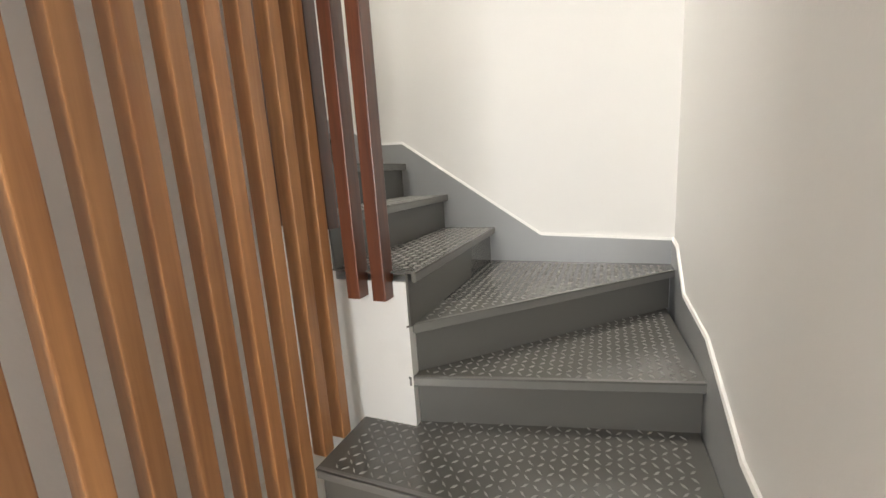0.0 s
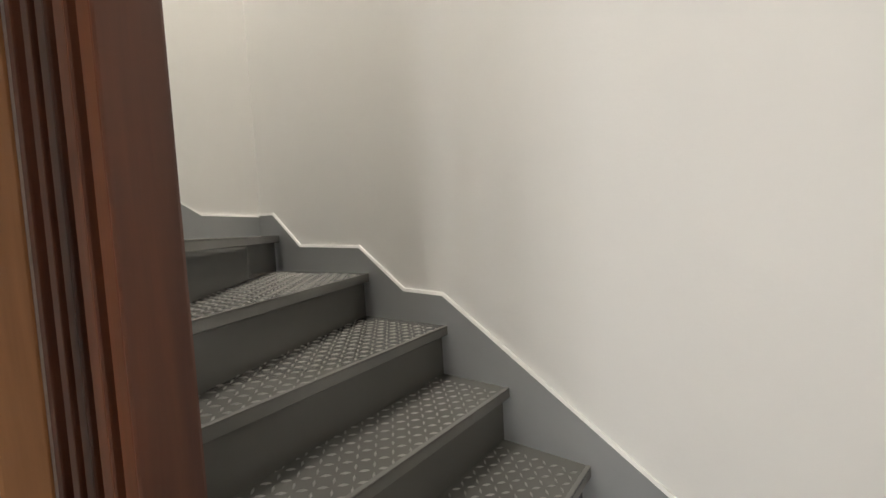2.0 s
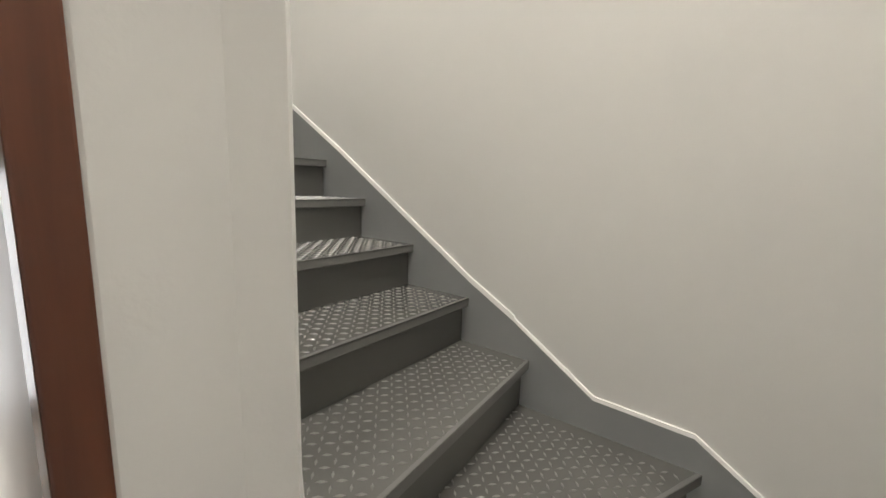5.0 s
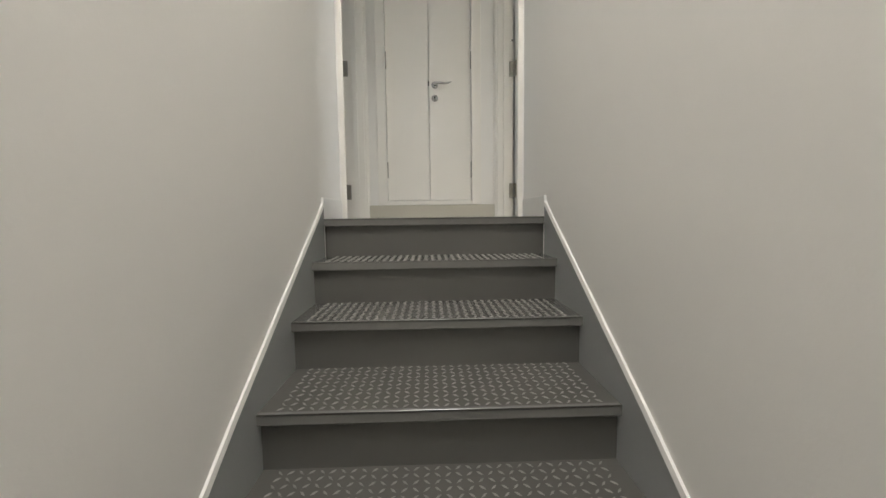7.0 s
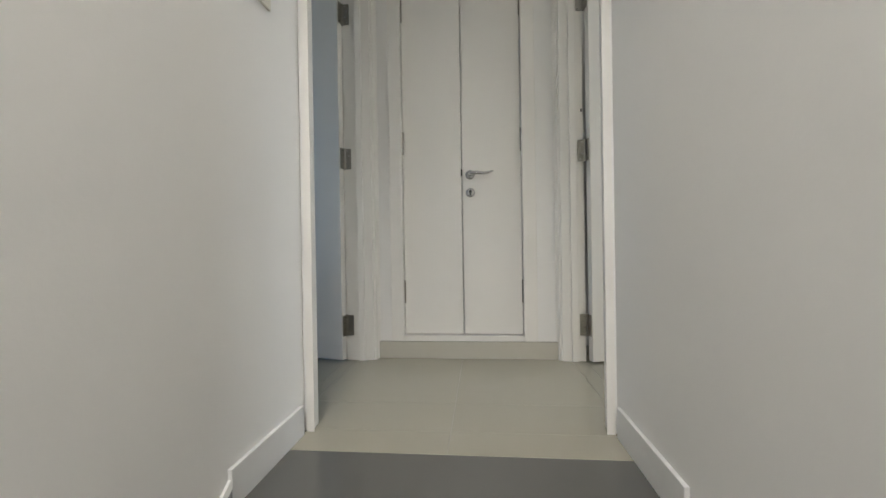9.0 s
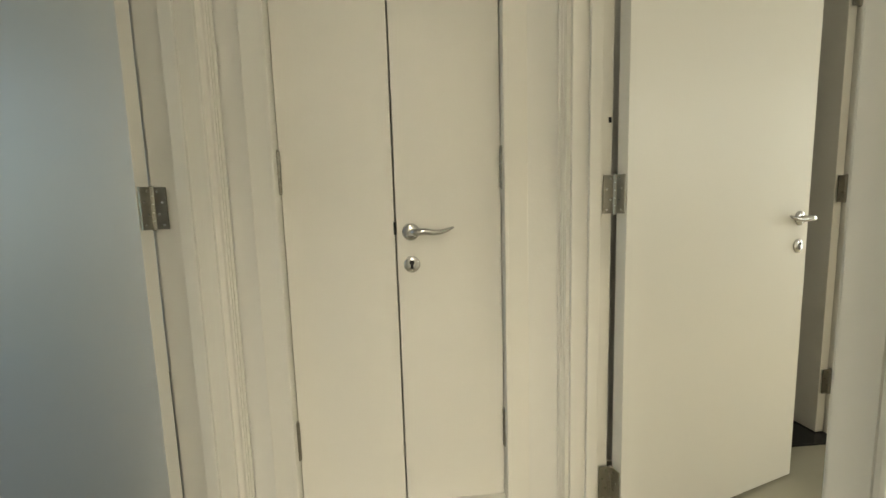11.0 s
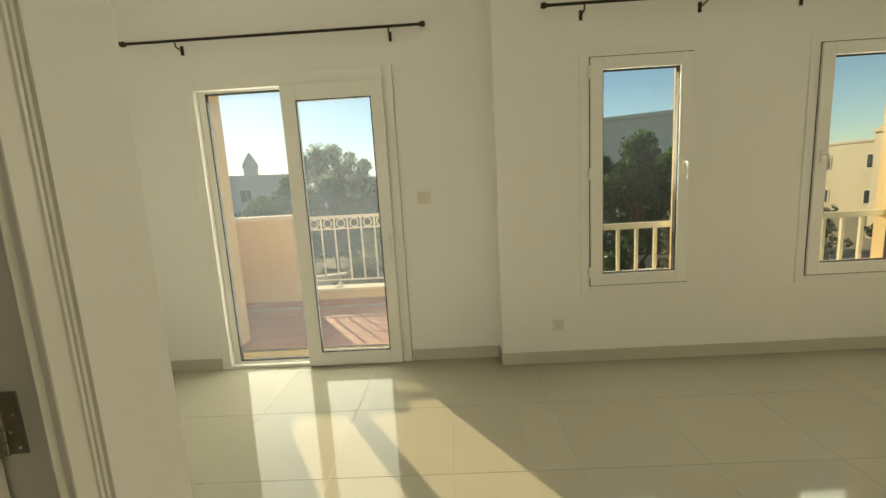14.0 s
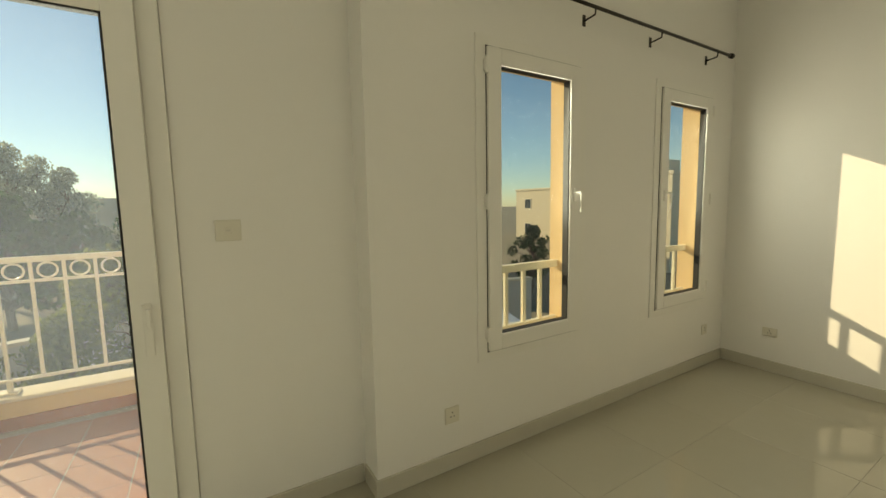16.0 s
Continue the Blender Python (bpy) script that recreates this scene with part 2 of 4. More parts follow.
# Grey-green leaf, its colour raised to imitate haze over the far trees.
LEAF_GREY_HAZE = leafy("hazy_grey_green_leaf", (0.31, 0.34, 0.26))


# ---- building helpers ----
def part(name, bm, mat, parent=None, label="", smooth=False):
    """Links a bmesh as one mesh object."""
    me = bpy.data.meshes.new(name)
    bmesh.ops.recalc_face_normals(bm, faces=bm.faces)
    bm.to_mesh(me)
    bm.free()
    me.materials.append(mat)
    if smooth:
        me.polygons.foreach_set("use_smooth", [True] * len(me.polygons))
    ob = new(name, me)
    ob.parent = parent
    if label:
        ob["label"] = label
    return ob


def anchor(name, place=(0, 0, 0), turn=0.0, label="", category="", group="", kind=""):
    ob = new(name)
    ob.empty_display_size = 0.1
    ob.matrix_world = pose(*place, 0, 0, turn)
    return tagged(ob, label, category, group, kind)


def box(bm, x0, x1, y0, y1, z0, z1, bevel=0.0):
    made = bmesh.ops.create_cube(bm, size=1, matrix=Matrix.Translation(((x0 + x1) / 2, (y0 + y1) / 2, (z0 + z1) / 2)) @ Matrix.Diagonal((abs(x1 - x0), abs(y1 - y0), abs(z1 - z0), 1)))
    if bevel:
        es = list({e for v in made["verts"] for e in v.link_edges})
        bmesh.ops.bevel(bm, geom=es, offset=bevel, segments=2, affect="EDGES", profile=0.6)
    return bm


def boxes(*many, bevel=0.0):
    bm = bmesh.new()
    for b in many:
        box(bm, *b, bevel=bevel)
    return bm


def prism(bm, points, z0, z1, bevel=0.0):
    """An upright prism over a plan outline."""
    low = [bm.verts.new((x, y, z0)) for x, y in points]
    high = [bm.verts.new((x, y, z1)) for x, y in points]
    k = len(points)
    fs = [bm.faces.new(low[::-1]), bm.faces.new(high)]
    fs += [bm.faces.new((low[i], low[(i + 1) % k], high[(i + 1) % k], high[i])) for i in range(k)]
    if bevel:
        es = list({e for f in fs for e in f.edges})
        bmesh.ops.bevel(bm, geom=es, offset=bevel, segments=1, affect="EDGES")
    return bm


def profile_along(bm, outline, start, end, up=(0, 0, 1)):
    """A strip with a cross-section (side, out) swept straight from start to end."""
    a, b = Vector(start), Vector(end)
    way = (b - a).normalized()
    u = Vector(up)
    side = way.cross(u).normalized()
    rings = [[bm.verts.new(p + side * s + u * o) for s, o in outline] for p in (a, b)]
    k = len(outline)
    for i in range(k):
        bm.faces.new((rings[0][i], rings[0][(i + 1) % k], rings[1][(i + 1) % k], rings[1][i]))
    bm.faces.new(rings[0][::-1])
    bm.faces.new(rings[1])
    return bm


def tube(bm, points, radii, sides=10, closed=False):
    """A round bar through points, with a radius at each."""
    pts = [Vector(p) for p in points]
    rings = []
    for i, p in enumerate(pts):
        a, b = pts[max(0, i - 1)], pts[min(len(pts) - 1, i + 1)]
        q = (b - a).normalized().to_track_quat("Z", "Y")
        r = radii[i] if hasattr(radii, "__len__") else radii
        rings.append([bm.verts.new(p + q @ Vector((math.cos(t) * r, math.sin(t) * r, 0))) for t in (2 * math.pi * j / sides for j in range(sides))])
    for a, b in zip(rings, rings[1:]):
        for j in range(sides):
            bm.faces.new((a[j], a[(j + 1) % sides], b[(j + 1) % sides], b[j]))
    bm.faces.new(rings[0][::-1])
    bm.faces.new(rings[-1])
    return bm


def ring(bm, centre, radius, r, axis="x", sides=24, tubes=6):
    c = Vector(centre)
    rings = []
    for i in range(sides):
        t = 2 * math.pi * i / sides
        out = Vector((0, math.cos(t), math.sin(t)))
        rings.append([bm.verts.new(c + out * (radius + math.cos(s) * r) + Vector((1, 0, 0)) * math.sin(s) * r * 1.6) for s in (2 * math.pi * j / tubes for j in range(tubes))])
    for i in range(sides):
        a, b = rings[i], rings[(i + 1) % sides]
        for j in range(tubes):
            bm.faces.new((a[j], a[(j + 1) % tubes], b[(j + 1) % tubes], b[j]))
    return bm


def structure(name, bm, mat, label, category="wall"):
    return tagged(part(name, bm, mat), label, category, kind="structure")


# ---- the stair well ----
RISE = 0.18
# nosing of each step from the ground floor up: inner end, outer end
NOSING = [
    ((-1.50, -1.780), (-2.576, -1.780)), ((-1.690, -2.050), (-2.576, -2.245)), ((-1.715, -2.065), (-2.576, -2.910)),
    ((-1.745, -2.045), (-1.746, -3.030)), ((-1.470, -2.050), (-1.491, -3.030)), ((-1.300, -2.050), (-1.250, -3.030)),
    ((-1.210, -2.050), (-0.849, -3.030)), ((-1.130, -2.110), (-0.180, -3.030)), ((-1.000, -2.104), (0.0, -2.524)),
    ((-1.02, -2.050), (0.0, -1.971)), ((-1.05, -1.700), (0.0, -1.700)), ((-1.05, -1.405), (0.0, -1.405)),
    ((-1.05, -1.100), (0.0, -1.100)), ((-1.05, -0.810), (0.0, -0.810)), ((-1.05, -0.500), (0.0, -0.500)),
    ((-1.05, -0.225), (0.0, -0.205)), ((-1.05, 0.0), (0.0, 0.0)),
]
# plan corners on the wall that a tread reaches into, by step
CORNERS = {2: [(-2.576, -3.030)], 7: [(0.0, -3.030)]}
INNER = {0: [(-1.50, -2.06)], 8: [(-1.05, -2.06)]}


def ledge(a, b, d):
    """The line a-b moved d to the side that lies up the stair."""
    v = Vector((b[0] - a[0], b[1] - a[1]))
    s = Vector((-v.y, v.x)).normalized() * d
    return (a[0] + s.x, a[1] + s.y), (b[0] + s.x, b[1] + s.y)


def inside(p, poly):
    hit = False
    for (x0, y0), (x1, y1) in zip(poly, poly[1:] + poly[:1]):
        if (y0 > p[1]) != (y1 > p[1]) and p[0] < (x1 - x0) * (p[1] - y0) / (y1 - y0) + x0:
            hit = not hit
    return hit


def lugs(poly, z, margin=0.018, step=0.030):
    """Raised lozenges of chequer plate inside a plan outline."""
    verts, faces = [], []
    xs, ys = [p[0] for p in poly], [p[1] for p in poly]
    cx, cy = sum(xs) / len(xs), sum(ys) / len(ys)
    small = [(cx + (x - cx) * 0.94, cy + (y - cy) * 0.90) for x, y in poly]
    for i in range(int((max(xs) - min(xs)) / step) + 1):
        for j in range(int((max(ys) - min(ys)) / step) + 1):
            x, y = min(xs) + i * step, min(ys) + j * step
            if not inside((x, y), small):
                continue
            t = radians(45 if (i + j) % 2 else -45)
            c, s = math.cos(t), math.sin(t)
            k = len(verts)
            for a, b, h in ((0.0130, 0, 0), (0, 0.0040, 0), (-0.0130, 0, 0), (0, -0.0040, 0), (0.007, 0, 0.0030), (0, 0.0018, 0.0032), (-0.007, 0, 0.0030), (0, -0.0018, 0.0032)):
                verts.append((x + a * c - b * s, y + a * s + b * c, z + h))
            faces += [(k + q, k + (q + 1) % 4, k + 4 + (q + 1) % 4, k + 4 + q) for q in range(4)] + [(k + 4, k + 5, k + 6, k + 7)]
    me = bpy.data.meshes.new("chequer_pattern")
    me.from_pydata(verts, [], faces)
    me.materials.append(LUG)
    return me


def build_stair():
    stair = anchor("staircase", (-1.3, -1.6, -3.06), 0, "winding staircase of grey painted chequer-plate steel treads", "staircase")
    base = stair.matrix_world.translation
    for i in range(len(NOSING)):
        a, b = NOSING[i]
        z = (i - 16) * RISE
        if i < 16:
            c, d = ledge(*NOSING[i + 1], 0.045)
            poly = [a] + [b] + CORNERS.get(i, []) + [d, c] + INNER.get(i, [])
        else:
            poly = [a, b, (0.0, 0.295), (-1.05, 0.295)]
        slab = prism(bmesh.new(), [(x - base.x, y - base.y) for x, y in poly], z - 0.006 - base.z, z - base.z)
        tread = part("tread", slab, STEEL, stair)
        ia, ib = ledge(a, b, 0.016)
        lip = bmesh.new()
        prism(lip, [(x - base.x, y - base.y) for x, y in (a, b, ib, ia)], z - 0.034 - base.z, z + 0.0012 - base.z, 0.003)
        part("nosing", lip, NOSE, tread)
        if i < 16:
            me = lugs(poly, -base.z + z)
            me.transform(Matrix.Translation((-base.x, -base.y, 0)))
            ob = new("chequer_pattern", me)
            ob.parent = tread
            ob["kind"] = "stuff"
        ra, rb = ledge(a, b, 0.028)
        rc, rd = ledge(a, b, 0.036)
        face = prism(bmesh.new(), [(x - base.x, y - base.y) for x, y in (ra, rb, rd, rc)], z - RISE - base.z, z - 0.006 - base.z)
        part("riser", face, STEEL, stair)
    return stair


def string_plate(parent, points, along, at, thick, base, band=0.012, name="wall_string"):
    """A steel plate on a wall: its upper edge goes through points (place along the wall, height), its lower edge 0.5 below."""
    bm = bmesh.new()
    rows = []
    for s, z in points:
        row = []
        for depth in (0, thick):
            for zz in (z - 0.42, z):
                p = (s, at + depth) if along == "x" else (at + depth, s)
                row.append(bm.verts.new((p[0] - base.x, p[1] - base.y, zz - base.z)))
        rows.append(row)
    for p, q in zip(rows, rows[1:]):
        for i, j in ((0, 1), (1, 3), (3, 2), (2, 0)):
            bm.faces.new((p[i], p[j], q[j], q[i]))
    for r in (rows[0], rows[-1]):
        bm.faces.new((r[0], r[1], r[3], r[2]))
    plate = part(name, bm, STRING, parent)
    cap = bmesh.new()
    out = thick + (0.001 if thick > 0 else -0.001)
    for (s0, z0), (s1, z1) in zip(points, points[1:]):
        quad = []
        for s, z in ((s0, z0), (s1, z1)):
            for depth, zz in ((0.0, z), (0.0, z + band), (out * 0.7, z + band), (out, z)):
                p = (s, at + depth) if along == "x" else (at + depth, s)
                quad.append(cap.verts.new((p[0] - base.x, p[1] - base.y, zz - base.z)))
        for k in range(4):
            cap.faces.new((quad[k], quad[(k + 1) % 4], quad[4 + (k + 1) % 4], quad[4 + k]))
        cap.faces.new(quad[:4])
        cap.faces.new(quad[4:])
    part("plaster_bead", cap, WALL, plate, "white painted plaster bead")
    return plate


stair = build_stair()
SB = stair.matrix_world.translation
# plates along the outer walls
string_plate(stair, [(-1.60, -2.72), (-1.92, -2.72), (-2.30, -2.585), (-2.70, -2.575), (-2.90, -2.42), (-3.03, -2.408)], "y", -2.582, 0.010, SB)
string_plate(stair, [(-2.576, -2.410), (-1.985, -2.385), (-1.235, -1.872), (-1.045, -1.865), (-0.800, -1.693), (-0.365, -1.682), (-0.14, -1.512), (0.0, -1.507)], "x", -3.034, 0.010, SB)
string_plate(stair, [(-3.03, -1.515), (-2.737, -1.503), (-2.492, -1.339), (-2.203, -1.327), (-1.90, -1.128)], "y", 0.006, -0.010, SB)
string_plate(stair, [(-1.90, -1.128), (-1.70, -1.015), (-0.915, -0.505), (-0.10, -0.010), (0.0, 0.055)], "y", 0.006, -0.010, SB, 0.020)
string_plate(stair, [(-1.70, -1.005), (-0.915, -0.500), (-0.10, -0.010), (0.0, 0.055)], "y", -1.056, 0.010, SB, 0.020)

# ---- walls, floors and ceilings ----
structure("wall_stair_south", boxes((-2.78, 0.2, -3.23, -3.036, -3.3, 3.5)), WALL, "off-white painted stair wall at the turn")
structure("wall_stair_west", boxes((-2.78, -2.584, -3.036, 3.2, -3.3, -0.3), (-2.78, -2.584, -3.036, 0.23, -0.3, 3.5)), WALL, "off-white painted wall beside the lower steps")
structure("wall_stair_east", boxes((0.006, 0.118, -3.036, 0.47, -3.3, 3.5)), WALL, "off-white painted wall beside the upper steps")
structure("wall_stair_core", boxes((-1.20, -1.058, -2.056, 0.43, -3.06, 3.5), bevel=0.006), WALL, "off-white painted wall between the flights")
apron = bmesh.new()
prism(apron, [(-1.705, -2.052), (-1.205, -2.052), (-1.205, -2.13), (-1.705, -2.13)], -3.06, -2.375)
prism(apron, [(-1.44, -2.053), (-1.205, -2.053), (-1.205, -2.129), (-1.44, -2.129)], -2.375, -2.19)
prism(apron, [(-1.27, -2.054), (-1.205, -2.054), (-1.205, -2.128), (-1.27, -2.128)], -2.19, -2.01)
structure("wall_stair_apron", apron, EDGE, "white painted wall that closes the winding steps")
structure("floor_ground", boxes((-2.6, 0.2, -3.04, 3.2, -3.2, -3.06)), FLOOR_G, "pale polished ground-floor tiles", "floor")
structure("wall_hall_north", boxes((-2.6, 0.2, 3.0, 3.2, -3.06, -0.3)), WALL, "off-white painted hall wall")
structure("wall_hall_east", boxes((-0.02, 0.16, 0.47, 3.2, -3.06, -0.3)), WALL, "off-white painted hall wall")
structure("slab_upper", boxes((-2.584, -1.20, -2.13, 0.3, -0.3, -0.02), (-4.2, 0.0, 0.3, 3.2, -0.3, -0.02)), CEIL, "white painted ceiling slab", "ceiling")
# Unseen panel, added so the overhead stair lamp reaches less of the landing.
structure("landing_light_baffle", boxes((-1.058, 0.006, -0.90, 1.372, 2.50, 2.70)), CEIL, "white unseen panel over the landing, added to hold back the stair lamp", "ceiling")
structure("wall_over_slab", boxes((-2.584, -1.20, -2.13, -2.03, -0.02, 3.5)), WALL, "off-white painted upper wall")
# The gap over the stair is assumed, left for the added fill lamp.
structure("ceiling_upper", boxes((-4.2, 4.6, -1.70, 4.1, 3.5, 3.65), (-4.2, 4.6, -3.23, -2.90, 3.5, 3.65), (-4.2, -1.03, -2.90, -1.70, 3.5, 3.65), (-0.05, 4.6, -2.90, -1.70, 3.5, 3.65)), CEIL, "white painted ceiling with an added, unseen opening over the stair", "ceiling")
nib = bmesh.new()
nib_low = [(-1.07, -2.052), (-1.000, -2.105), (-0.980, -2.085), (-1.045, -1.95)]
nib_high = [(-1.07, -2.054), (-1.013, -2.095), (-0.995, -2.075), (-1.050, -1.93)]
levels = [[nib.verts.new((x, y, z)) for x, y in outline] for outline, z in ((nib_low, -1.80), (nib_low, -1.40), (nib_high, -1.05), (nib_high, 3.5))]
for lower, upper in zip(levels, levels[1:]):
    for k in range(4):
        nib.faces.new((lower[k], lower[(k + 1) % 4], upper[(k + 1) % 4], upper[k]))
nib.faces.new(levels[0][::-1])
nib.faces.new(levels[-1])
structure("wall_stair_nib", nib, WALL, "off-white splayed end of the wall between the flights")


def wall_with_openings(name, axis, at, thick, start, end, z0, z1, holes, mat, label):
    """A wall along an axis, with openings (start, end, sill, head) through it."""
    bm = bmesh.new()

    def put(s0, s1, a, b):
        if s1 - s0 > 1e-4 and b - a > 1e-4:
            if axis == "x":
                box(bm, s0, s1, at, at + thick, a, b)
            else:
                box(bm, at, at + thick, s0, s1, a, b)

    edge = start
    for s0, s1, sill, head in sorted(holes):
        put(edge, s0, z0, z1)
        put(s0, s1, z0, sill)
        put(s0, s1, head, z1)
        edge = s1
    put(edge, end, z0, z1)
    return structure(name, bm, mat, label)


# landing: cupboard wall, study doorway, bedroom doorway
DOOR_H = 2.12
wall_with_openings("wall_cupboard", "x", 1.372, 0.12, -1.20, 0.118, 0, 3.5, [(-0.93, -0.155, 0.098, 2.2)], WALL, "off-white painted wall round the cupboard")
wall_with_openings("wall_study", "y", -1.20, 0.15, 0.43, 1.372, 0, 3.5, [(0.483, 1.325, 0, DOOR_H)], WALL, "off-white painted landing wall with a doorway")
wall_with_openings("wall_bedroom_door", "y", -0.002, 0.12, 0.47, 1.372, 0, 3.5, [(0.52, 1.345, 0, DOOR_H)], WALL, "off-white painted landing wall with a doorway")
# Both study openings are unseen, cut where the lamps stand.
wall_with_openings("wall_study_south", "x", 0.23, 0.10, -4.2, -1.2, 0, 3.5, [(-3.95, -2.85, 0.80, 2.20)], WALL, "off-white painted study wall with an added, unseen opening")
structure("wall_study_north", boxes((-4.2, -1.2, 3.0, 3.2, 0, 3.5)), WALL, "off-white painted study wall")
wall_with_openings("wall_study_west", "y", -4.2, 0.20, 0.33, 3.0, 0, 3.5, [(0.34, 1.66, 0.78, 2.22)], WALL, "off-white painted study wall with an added, unseen opening")
structure("wall_cupboard_back", boxes((-1.20, -1.14, 1.492, 3.0, 0, 3.5), (-1.14, 0.06, 1.95, 2.05, 0, 3.5)), WALL, "off-white painted wall inside the cupboard")
# bedroom
wall_with_openings("wall_bathroom", "x", 1.70, 0.14, 0.06, 1.72, 0, 3.5, [(0.60, 1.425, 0, DOOR_H)], WALL, "off-white painted wall with the bathroom doorway")
structure("wall_entry_link", boxes((0.0, 0.06, 1.492, 1.95, 0, 3.5)), WALL, "off-white painted wall behind the open door")
structure("wall_bedroom_west", boxes((1.58, 1.72, 1.84, 3.95, 0, 3.5)), WALL, "off-white painted bedroom wall")
structure("wall_entry_south", boxes((0.118, 1.19, 0.20, 0.32, 0, 3.5)), WALL, "off-white painted wall of the entry")
structure("wall_bedroom_west_low", boxes((1.07, 1.19, -2.97, 0.20, 0, 3.5)), WALL, "off-white painted bedroom wall")
structure("wall_bedroom_south", boxes((1.07, 4.23, -3.12, -2.97, 0, 3.5)), WALL, "off-white painted bedroom wall")
structure("wall_bedroom_north", boxes((1.58, 4.43, 3.85, 4.0, 0, 3.5)), WALL, "off-white painted bedroom wall")
wall_with_openings("wall_balcony", "y", 4.18, 0.22, 0.60, 3.85, -0.2, 3.5, [(1.39, 3.105, 0, 2.505)], WALL, "off-white painted wall with the balcony door")
wall_with_openings("wall_windows", "y", 4.0, 0.20, -2.97, 0.60, -0.2, 3.5, [(-0.90, -0.10, 0.64, 2.42), (-2.597, -1.80, 0.64, 2.42)], WALL, "off-white painted wall with two windows")
structure("wall_bathroom_back", boxes((0.06, 1.61, 2.9, 3.0, 0, 3.5), (0.06, 0.12, 1.84, 2.9, 0, 3.5)), WALL, "bathroom wall")
# exterior skins round the openings
wall_with_openings("facade_windows", "y", 4.204, 0.035, -3.4, 0.60, -3.2, 3.6, [(-0.888, -0.112, 0.68, 2.385), (-2.585, -1.812, 0.68, 2.385)], STUCCO, "apricot rendered outside wall")
wall_with_openings("facade_balcony", "y", 4.404, 0.03, 0.60, 4.3, -3.2, 3.6, [(1.43, 3.065, 0.05, 2.46)], STUCCO, "apricot rendered outside wall of the balcony")


# ---- floors of tiles ----
def tiled(name, x_lines, y_lines, z, mat, joint, label, keep=None, gap=0.0010, bed=0.02):
    bm = boxes((x_lines[0], x_lines[-1], y_lines[0], y_lines[-1], z - bed, z - 0.0015)) if keep is None else bmesh.new()
    if keep is not None:
        for k in keep:
            box(bm, k[0], k[1], k[2], k[3], z - bed, z - 0.0015)
    floor = tagged(part(name, bm, joint), label, "floor", kind="structure")
    spots = keep or [(x_lines[0], x_lines[-1], y_lines[0], y_lines[-1])]
    for x0, x1 in zip(x_lines, x_lines[1:]):
        for y0, y1 in zip(y_lines, y_lines[1:]):
            for a, b, c, d in spots:
                p, q, r, s = max(x0, a), min(x1, b), max(y0, c), min(y1, d)
                if q - p > 0.02 and s - r > 0.02:
                    t = bmesh.new()
                    prism(t, [(p + gap, r + gap), (q - gap, r + gap), (q - gap, s - gap), (p + gap, s - gap)], z - 0.008, z, 0.0008)
                    part("floor_tile", t, mat, floor)
    return floor


# ---- skirting ----
def skirting(name, pieces, mat=None, height=0.1, label="cream tile skirting board"):
    bm = bmesh.new()
    for x0, x1, y0, y1 in pieces:
        box(bm, x0, x1, y0, y1, 0.0, height, bevel=0.0025)
    return tagged(part(name, bm, mat or SKIRT), label, "skirting", kind="structure")


skirting("baseboard_windows", [(3.986, 4.0, -2.956, 0.614), (4.0, 4.166, 0.60, 0.614), (4.166, 4.18, 0.614, 1.388), (4.166, 4.18, 3.107, 3.836)])
skirting("baseboard_south", [(1.19, 4.0, -2.97, -2.956)])
skirting("baseboard_west", [(1.19, 1.204, -2.956, 0.334), (0.20, 1.19, 0.32, 0.334), (1.72, 1.734, 1.686, 3.85), (1.50, 1.72, 1.686, 1.70)])
skirting("baseboard_north", [(1.734, 4.166, 3.836, 3.85)])
skirting("baseboard_cupboard", [(-1.04, -0.012, 1.352, 1.372)], height=0.096)
skirting("baseboard_landing", [(-1.058, -1.046, 0.0, 0.40), (-0.006, 0.006, 0.0, 0.44)], EDGE, 0.10, "white painted skirting on the landing")


# ---- doors ----
def casing(bm, at, along, out, width, z0, z1):
    """A flat architrave with a moulded outer edge standing on end: at = its inner edge in plan, along = unit step away from the opening, out = unit step off the wall."""
    flat = width - 0.027
    prof = [(0, 0), (0, 0.012), (0.002, 0.014), (flat, 0.014), (flat + 0.002, 0.018), (flat + 0.008, 0.018), (flat + 0.010, 0.013), (flat + 0.012, 0.020), (flat + 0.018, 0.021), (flat + 0.020, 0.017), (flat + 0.022, 0.026), (width, 0.026), (width, 0)]
    prism(bm, [(at[0] + along[0] * s + out[0] * o, at[1] + along[1] * s + out[1] * o) for s, o in prof], z0, z1)
    return bm


def head_casing(bm, axis, s0, s1, at, out, z):
    """The same moulding over an opening."""
    for lo, hi, o in ((0, 0.014, 0.016), (0.014, 0.032, 0.011), (0.032, 0.048, 0.020), (0.048, 0.068, 0.024)):
        if axis == "x":
            box(bm, s0, s1, at, at + out * o, z + lo, z + hi)
        else:
            box(bm, at, at + out * o, s0, s1, z + lo, z + hi)
    return bm


